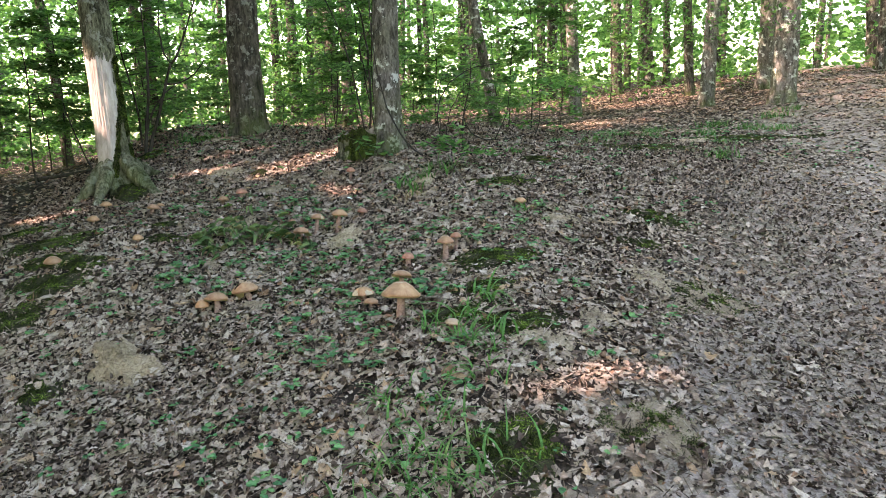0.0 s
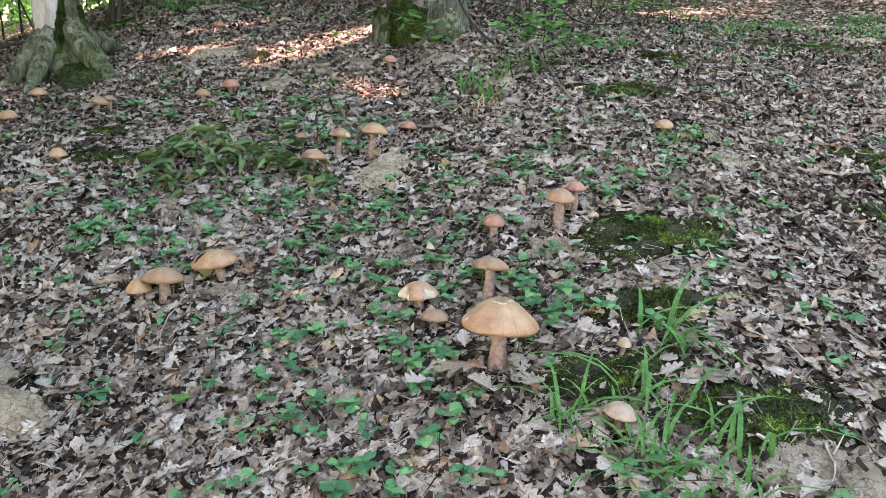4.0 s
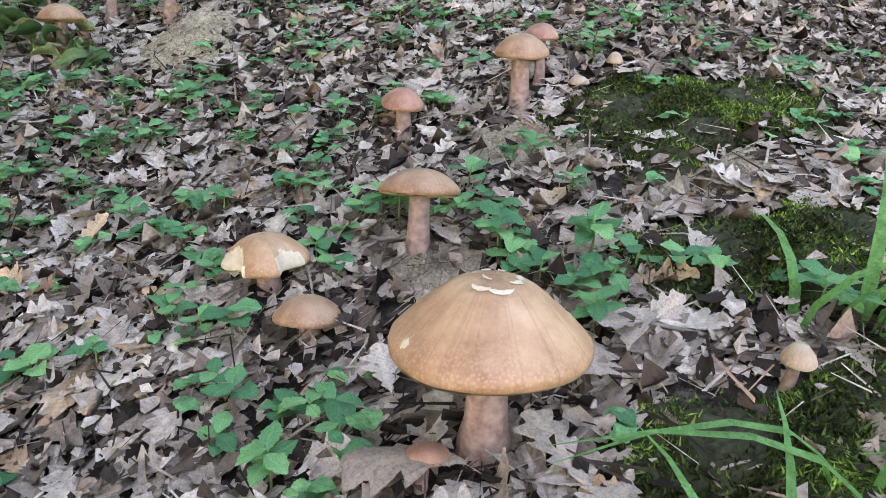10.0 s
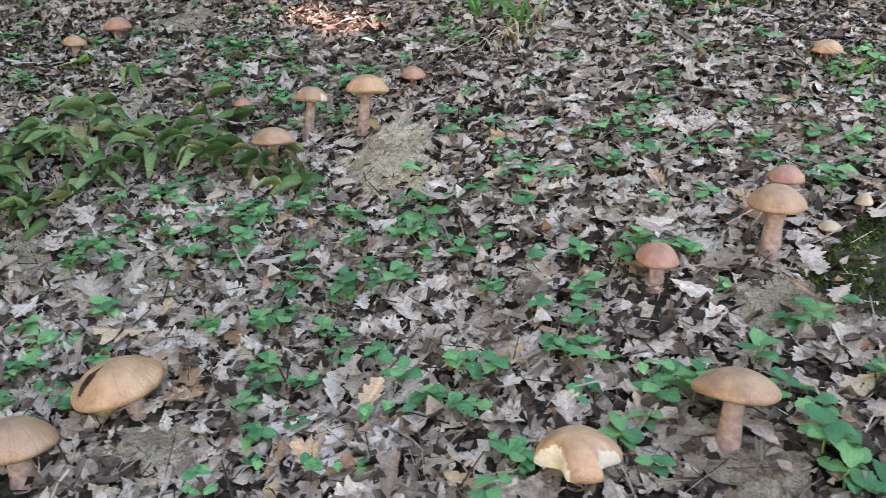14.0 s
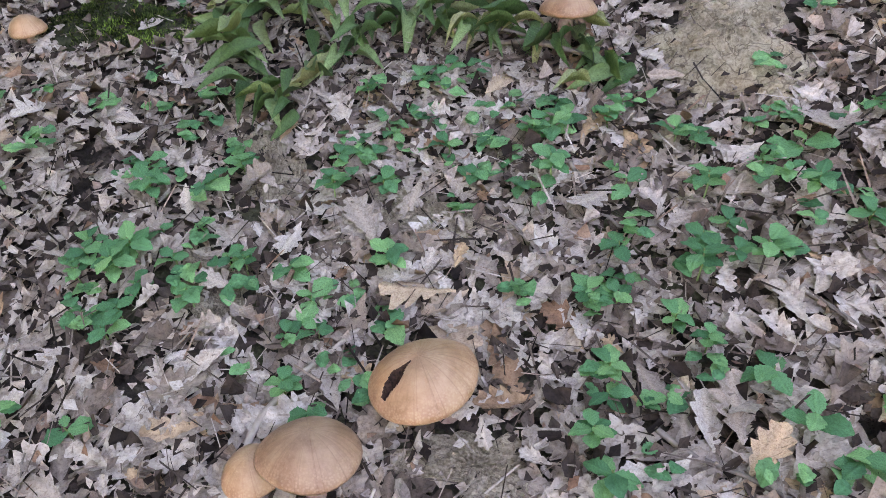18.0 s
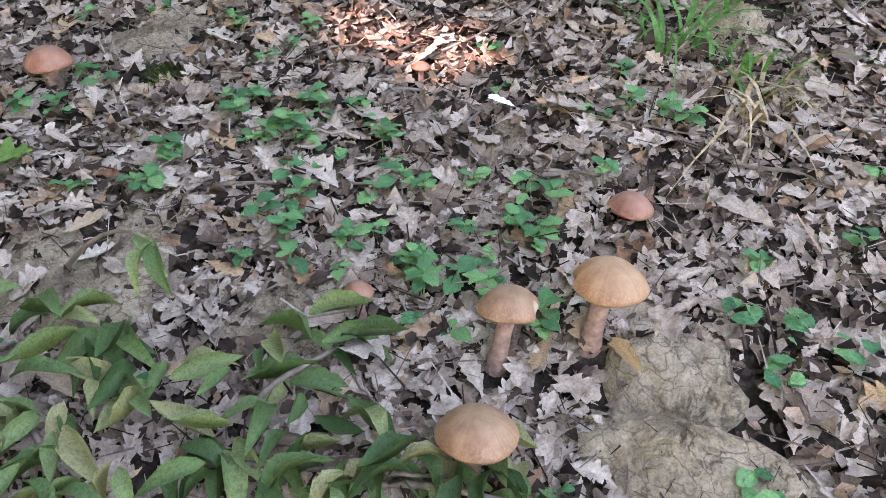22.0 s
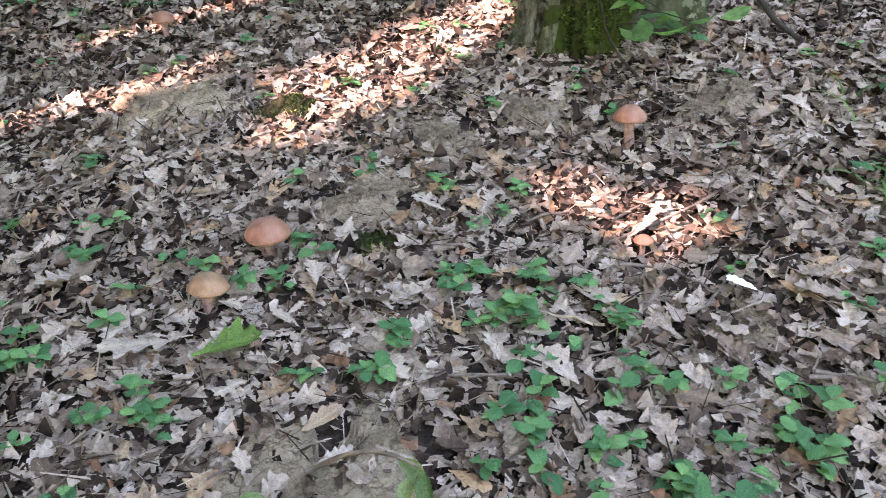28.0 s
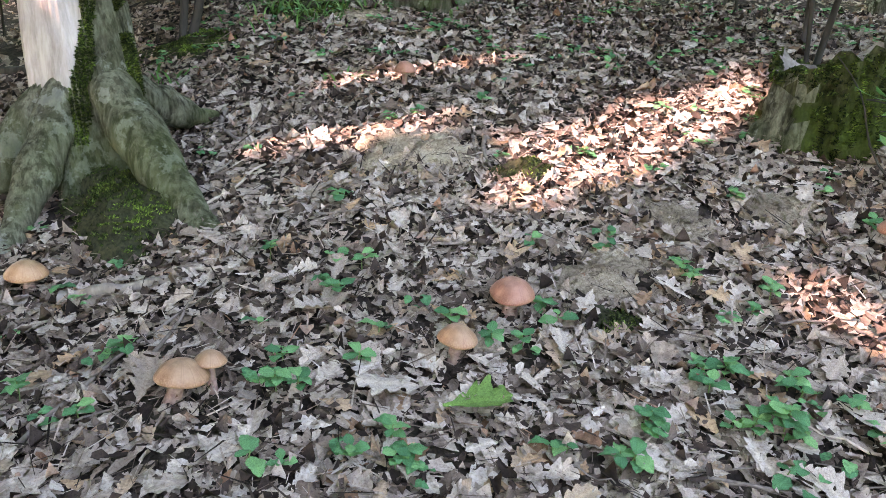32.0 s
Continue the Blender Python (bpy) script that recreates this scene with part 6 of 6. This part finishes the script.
TUFTS = [(0.12, 3.75, 16, 0.4), (0.02, 3.5, 12, 0.36), (-0.25, 3.35, 16, 0.3), (0.22, 3.22, 10, 0.36), (0.2, 3.0, 12, 0.22), (-0.85, 6.98, 14, 0.44), (-0.7, 6.75, 12, 0.4), (-0.6, 7.15, 14, 0.42), (-0.3, 7.15, 10, 0.4), (3.22, 8.75, 60, 0.3), (-0.1, 3.25, 14, 0.22), (-0.35, 2.1, 34, 0.26), (-0.1, 1.9, 38, 0.28), (-0.5, 1.85, 28, 0.22), (-0.15, 2.3, 27, 0.22), (0.05, 2.75, 27, 0.24), (-0.45, 2.6, 24, 0.2),
         (0.1, 2.0, 30, 0.3), (0.0, 3.1, 22, 0.26), (0.47, 5.88, 18, 0.24), (0.13, 6.66, 10, 0.2), (-0.48, 7.55, 30, 0.3), (-0.89, 7.1, 14, 0.24), (0.4, 8.3, 24, 0.24), (2.6, 10.3, 50, 0.3), (3.6, 11.0, 60, 0.3), (4.6, 11.8, 60, 0.3), (-0.2, 2.5, 12, 0.2), (1.7, 9.6, 40, 0.25), (-4.6, 9.9, 30, 0.25), (-3.9, 8.7, 8, 0.1), (-3.75, 8.75, 8, 0.1), (2.2, 11.2, 60, 0.28), (3.0, 12.0, 70, 0.28), (4.2, 12.6, 70, 0.3), (5.4, 13.0, 60, 0.3), (5.0, 11.6, 60, 0.25), (3.6, 10.0, 50, 0.2), (2.0, 10.2, 40, 0.25), (6.0, 13.8, 50, 0.3), (-4.24, 9.57, 40, 0.24), (-4.47, 9.62, 34, 0.22), (-4.8, 8.76, 14, 0.2), (-4.05, 9.7, 36, 0.22), (-3.5, 9.9, 30, 0.2)]
for k, (x, y, n, l) in enumerate(TUFTS):
    grass_tuft(x, y, n, l, 900 + k, spread_=0.05 if n < 25 else 0.14)
grass_tuft(-0.78, 6.6, 26, 0.26, 990, STRAW, "tuft of dead straw-coloured grass", 0.06, 1.1)


# ---- sticks ----
def stick(ax, ay, bx, by, thick, label, seed, mat=TWIG, lift=0.012, bend=0.04):
    r = np.random.default_rng(seed)
    z0 = float(ground(ax, ay))
    pts = []
    side = np.array([-(by - ay), bx - ax]) / (math.hypot(bx - ax, by - ay) + 1e-6)
    ph = r.uniform(0, 6.28)
    for s in np.linspace(0, 1, 10):
        off = bend * math.sin(3.3 * s + ph) - bend * math.sin(ph) * (1 - s)
        px, py = ax + (bx - ax) * s + side[0] * off, ay + (by - ay) * s + side[1] * off
        pts.append((px - ax, py - ay, float(ground(px, py)) - z0 + thick * 0.6 + lift + 0.01 * abs(r.normal())))
    ob = new("stick", tube_mesh("stick", pts, np.linspace(thick, thick * 0.5, 10), mat, 7, 0.07, seed))
    ob.location = (ax, ay, z0)
    tagged(ob, label, "stick", "fallen sticks")


STICKS = [(-2.32, 6.63, -1.5, 6.6, 0.005, 0), (-1.8, 7.09, -1.07, 7.45, 0.007, 0), (-1.2, 6.74, -0.55, 6.15, 0.009, 0), (-4.23, 7.37, -3.9, 7.9, 0.009, 1), (-3.99, 6.41, -3.75, 7.15, 0.008, 0), (-2.3, 4.45, -2.08, 4.82, 0.009, 1),
          (-1.89, 5.12, -1.76, 4.88, 0.005, 0), (-0.39, 8.1, 0.0, 6.25, 0.018, 0), (-4.32, 8.42, -4.13, 8.11, 0.016, 0), (-3.03, 8.24, -2.95, 7.9, 0.012, 0), (-1.38, 6.52, -1.18, 6.51, 0.008, 0), (-2.9, 7.7, -2.3, 7.3, 0.005, 0), (-2.0, 7.25, -1.75, 7.2, 0.005, 0),
          (-2.3, 3.8, -1.75, 3.98, 0.006, 0), (-1.0, 3.5, -0.9, 3.0, 0.005, 0), (0.05, 4.1, 0.35, 3.9, 0.005, 0), (-1.5, 4.6, -1.2, 4.35, 0.006, 0), (-0.3, 3.9, 0.25, 3.6, 0.004, 0), (1.5, 3.0, 1.8, 3.2, 0.008, 0), (3.7, 7.3, 3.9, 7.7, 0.02, 0), (-3.3, 5.3, -3.6, 5.6, 0.006, 0),
          (-4.15, 8.35, -3.95, 8.0, 0.01, 1), (-1.75, 7.0, -1.5, 6.85, 0.006, 0), (-1.25, 4.95, -0.95, 4.75, 0.006, 0), (-3.1, 6.2, -2.75, 6.35, 0.006, 0), (0.3, 8.8, 1.8, 9.0, 0.02, 0), (-3.6, 7.6, -3.2, 7.75, 0.006, 0),
          (-2.28, 6.63, -1.82, 6.65, 0.004, 0), (-1.72, 7.21, -1.06, 7.47, 0.005, 0), (-1.59, 6.77, -1.18, 7.31, 0.005, 0), (-1.24, 6.75, -0.89, 6.56, 0.006, 0), (-0.89, 6.56, -0.67, 6.18, 0.005, 0), (-1.4, 6.51, -1.21, 6.52, 0.007, 0), (-2.86, 7.72, -2.44, 7.39, 0.004, 0), (-1.61, 6.78, -1.44, 6.5, 0.004, 0), (-2.81, 7.7, -2.46, 7.37, 0.004, 0), (-3.52, 7.23, -3.34, 7.59, 0.004, 0), (-3.85, 6.72, -3.79, 7.14, 0.007, 0), (-2.68, 7.35, -2.66, 7.61, 0.006, 0), (-3.1, 8.4, -2.97, 7.91, 0.008, 0), (-3.95, 6.45, -3.76, 6.54, 0.005, 0), (-2.32, 6.63, -1.77, 6.68, 0.003, 0), (-2.34, 6.27, -2.08, 6.43, 0.006, 0), (-1.7, 5.26, -1.53, 5.09, 0.006, 0), (-2.15, 4.18, -1.74, 4.33, 0.008, 0), (-0.29, 7.13, -0.04, 6.19, 0.012, 0)]
for k, (ax, ay, bx, by, w, pale) in enumerate(STICKS):
    stick(ax, ay, bx, by, w, "pale weathered stick on the leaf litter" if pale else "thin dark fallen twig on the leaf litter", 60 + k, (TWIG, PALE_STICK)[pale])
tw = np.random.default_rng(52)
for k in range(46):
    ax, ay, a, l = tw.uniform(-4.6, 0.6), tw.uniform(3.0, 8.6), tw.uniform(0, 6.28), tw.uniform(0.08, 0.4)
    stick(ax, ay, ax + l * math.cos(a), ay + l * math.sin(a), tw.uniform(0.0018, 0.0045), "thin dark fallen twig on the leaf litter", 200 + k, (TWIG, TWIG, PALE_STICK)[k % 3], 0.022, 0.03)
stick(-4.3, 5.5, -3.6, 6.1, 0.07, "rotting mossy log sunk in the ground", 98, MOSSY, -0.06, 0.05)
stick(-4.3, 7.05, -3.95, 7.15, 0.03, "short rotten piece of wood", 99, LOG, 0.0, 0.02)
stick(-6.8, 9.3, -5.2, 8.9, 0.04, "dark fallen branch behind the stripped tree", 97, SHADE_TWIG, 0.0, 0.16)


# ---- single leaves that stand out ----
def lone_leaf(name, shape, x, y, size, turn, mat, label, tilt=0.15, lift=0.03, category="leaf"):
    v, f, uv = shape
    ob = new(name, poly_mesh(name, v - np.array([0, 0.45, 0]), f, mat, True, uv))
    ob.matrix_world = Matrix.Translation((x, y, float(ground(x, y)) + lift)) @ Euler((tilt, 0.1, turn)).to_matrix().to_4x4() @ Matrix.Scale(size, 4)
    tagged(ob, label, category)


FRESH = leaf_paint("fresh_fallen_leaf", ((0.0, (0.1, 0.2, 0.05)), (1.0, (0.17, 0.3, 0.08))), 0.5, 0.15, 0.5, whole=True)
BROAD = oak_leaf(29, 5, 0.4, 0.42, 0.15, 0.12, 0.1, 0.012, 5, 3)
lone_leaf("fallen_oak_leaf", BROAD, -2.88, 6.74, 0.19, -1.2, FRESH, "fresh green oak leaf lying on dead leaves", 0.1, 0.05)
BIG_LEAVES = [(-3.08, 6.77, 0.24, 1.9), (-1.63, 5.15, 0.16, 2.6), (-1.11, 5.36, 0.2, 2.9), (-2.17, 5.02, 0.17, 0.6), (-2.0, 4.85, 0.17, 1.7), (-1.36, 4.63, 0.16, 0.1), (-2.66, 7.01, 0.12, 0.2), (-3.78, 6.66, 0.2, 0.3), (-1.9, 6.05, 0.19, 2.4), (-1.22, 6.72, 0.15, 1.2), (-2.3, 7.35, 0.14, 0.8), (-3.4, 7.05, 0.17, 2.2), (-0.1, 3.1, 0.17, 1.3), (-0.4, 3.63, 0.15, 0.4), (-0.35, 3.55, 0.14, 2.5), (-0.52, 3.53, 0.15, 1.1), (-0.63, 3.87, 0.12, 0.2), (-0.31, 3.8, 0.14, 3.0), (-0.24, 3.86, 0.13, 1.8), (-0.74, 3.62, 0.15, 2.2)]
lone_leaf("dead_oak_leaf", oak_leaf(27, 4, 0.36, 0.5, -0.3, -0.3, 0.2, 0.015, 450, 3), -0.6, 3.655, 0.17, 1.5, LITTER_ONE, "curled dead oak leaf draped over a small mushroom", 0.05, 0.07)
for k, (x, y, size, turn) in enumerate(BIG_LEAVES):
    lone_leaf("dead_oak_leaf", oak_leaf(27, 5, 0.3 + 0.02 * (k % 3), 0.55, 0.15 * (k % 4 - 1), 0.15, 0.2, 0.012, 400 + k, 3), x, y, size, turn, LITTER_ONE, "large dry grey-brown oak leaf on the litter", 0.12, 0.045)
lone_leaf("fallen_leaf", OAKS[5], -1.75, 3.7, 0.13, -1.6, FRESH, "fresh green oval leaf on the litter", 0.1, 0.04)
lone_leaf("whitened_leaf", OAKS[5], -1.44, 6.83, 0.1, 0.7, WHITE, "chalk-white curled dead leaf", 0.1, 0.05)
RUSSET = leaf_paint("russet_leaf", ((0.0, (0.2, 0.115, 0.05)), (1.0, (0.3, 0.185, 0.085))), 0.7, 0.0, 0.5, whole=True)
lone_leaf("brown_leaf", OAKS[5], -1.37, 5.88, 0.11, 0.2, RUSSET, "brown ribbed leaf on the sandy mound", 0.1, 0.075)

# ---- the litter's single leaves along the walk ----
ONE = [poly_mesh("leaf", v - np.array([0, 0.45, 0]), f, LITTER_ONE, True, uv) for v, f, uv in OAKS]
for k in range(300):
    x, y = lit.uniform(-3.6, 0.4), lit.uniform(3.0, 7.6)
    leaf = part("leaf", ONE[lit.integers(0, len(ONE))], litter)
    nrm = Vector(normal_at(np.array(x), np.array(y))).normalized()
    leaf.matrix_basis = Matrix.Translation((x, y, float(ground(x, y)) + lit.uniform(0.02, 0.04))) @ nrm.to_track_quat("Z", "Y").to_matrix().to_4x4() @ Euler((lit.normal() * 0.25, lit.normal() * 0.25, lit.uniform(0, 6.28))).to_matrix().to_4x4() @ Matrix.Scale(lit.uniform(0.09, 0.145), 4)
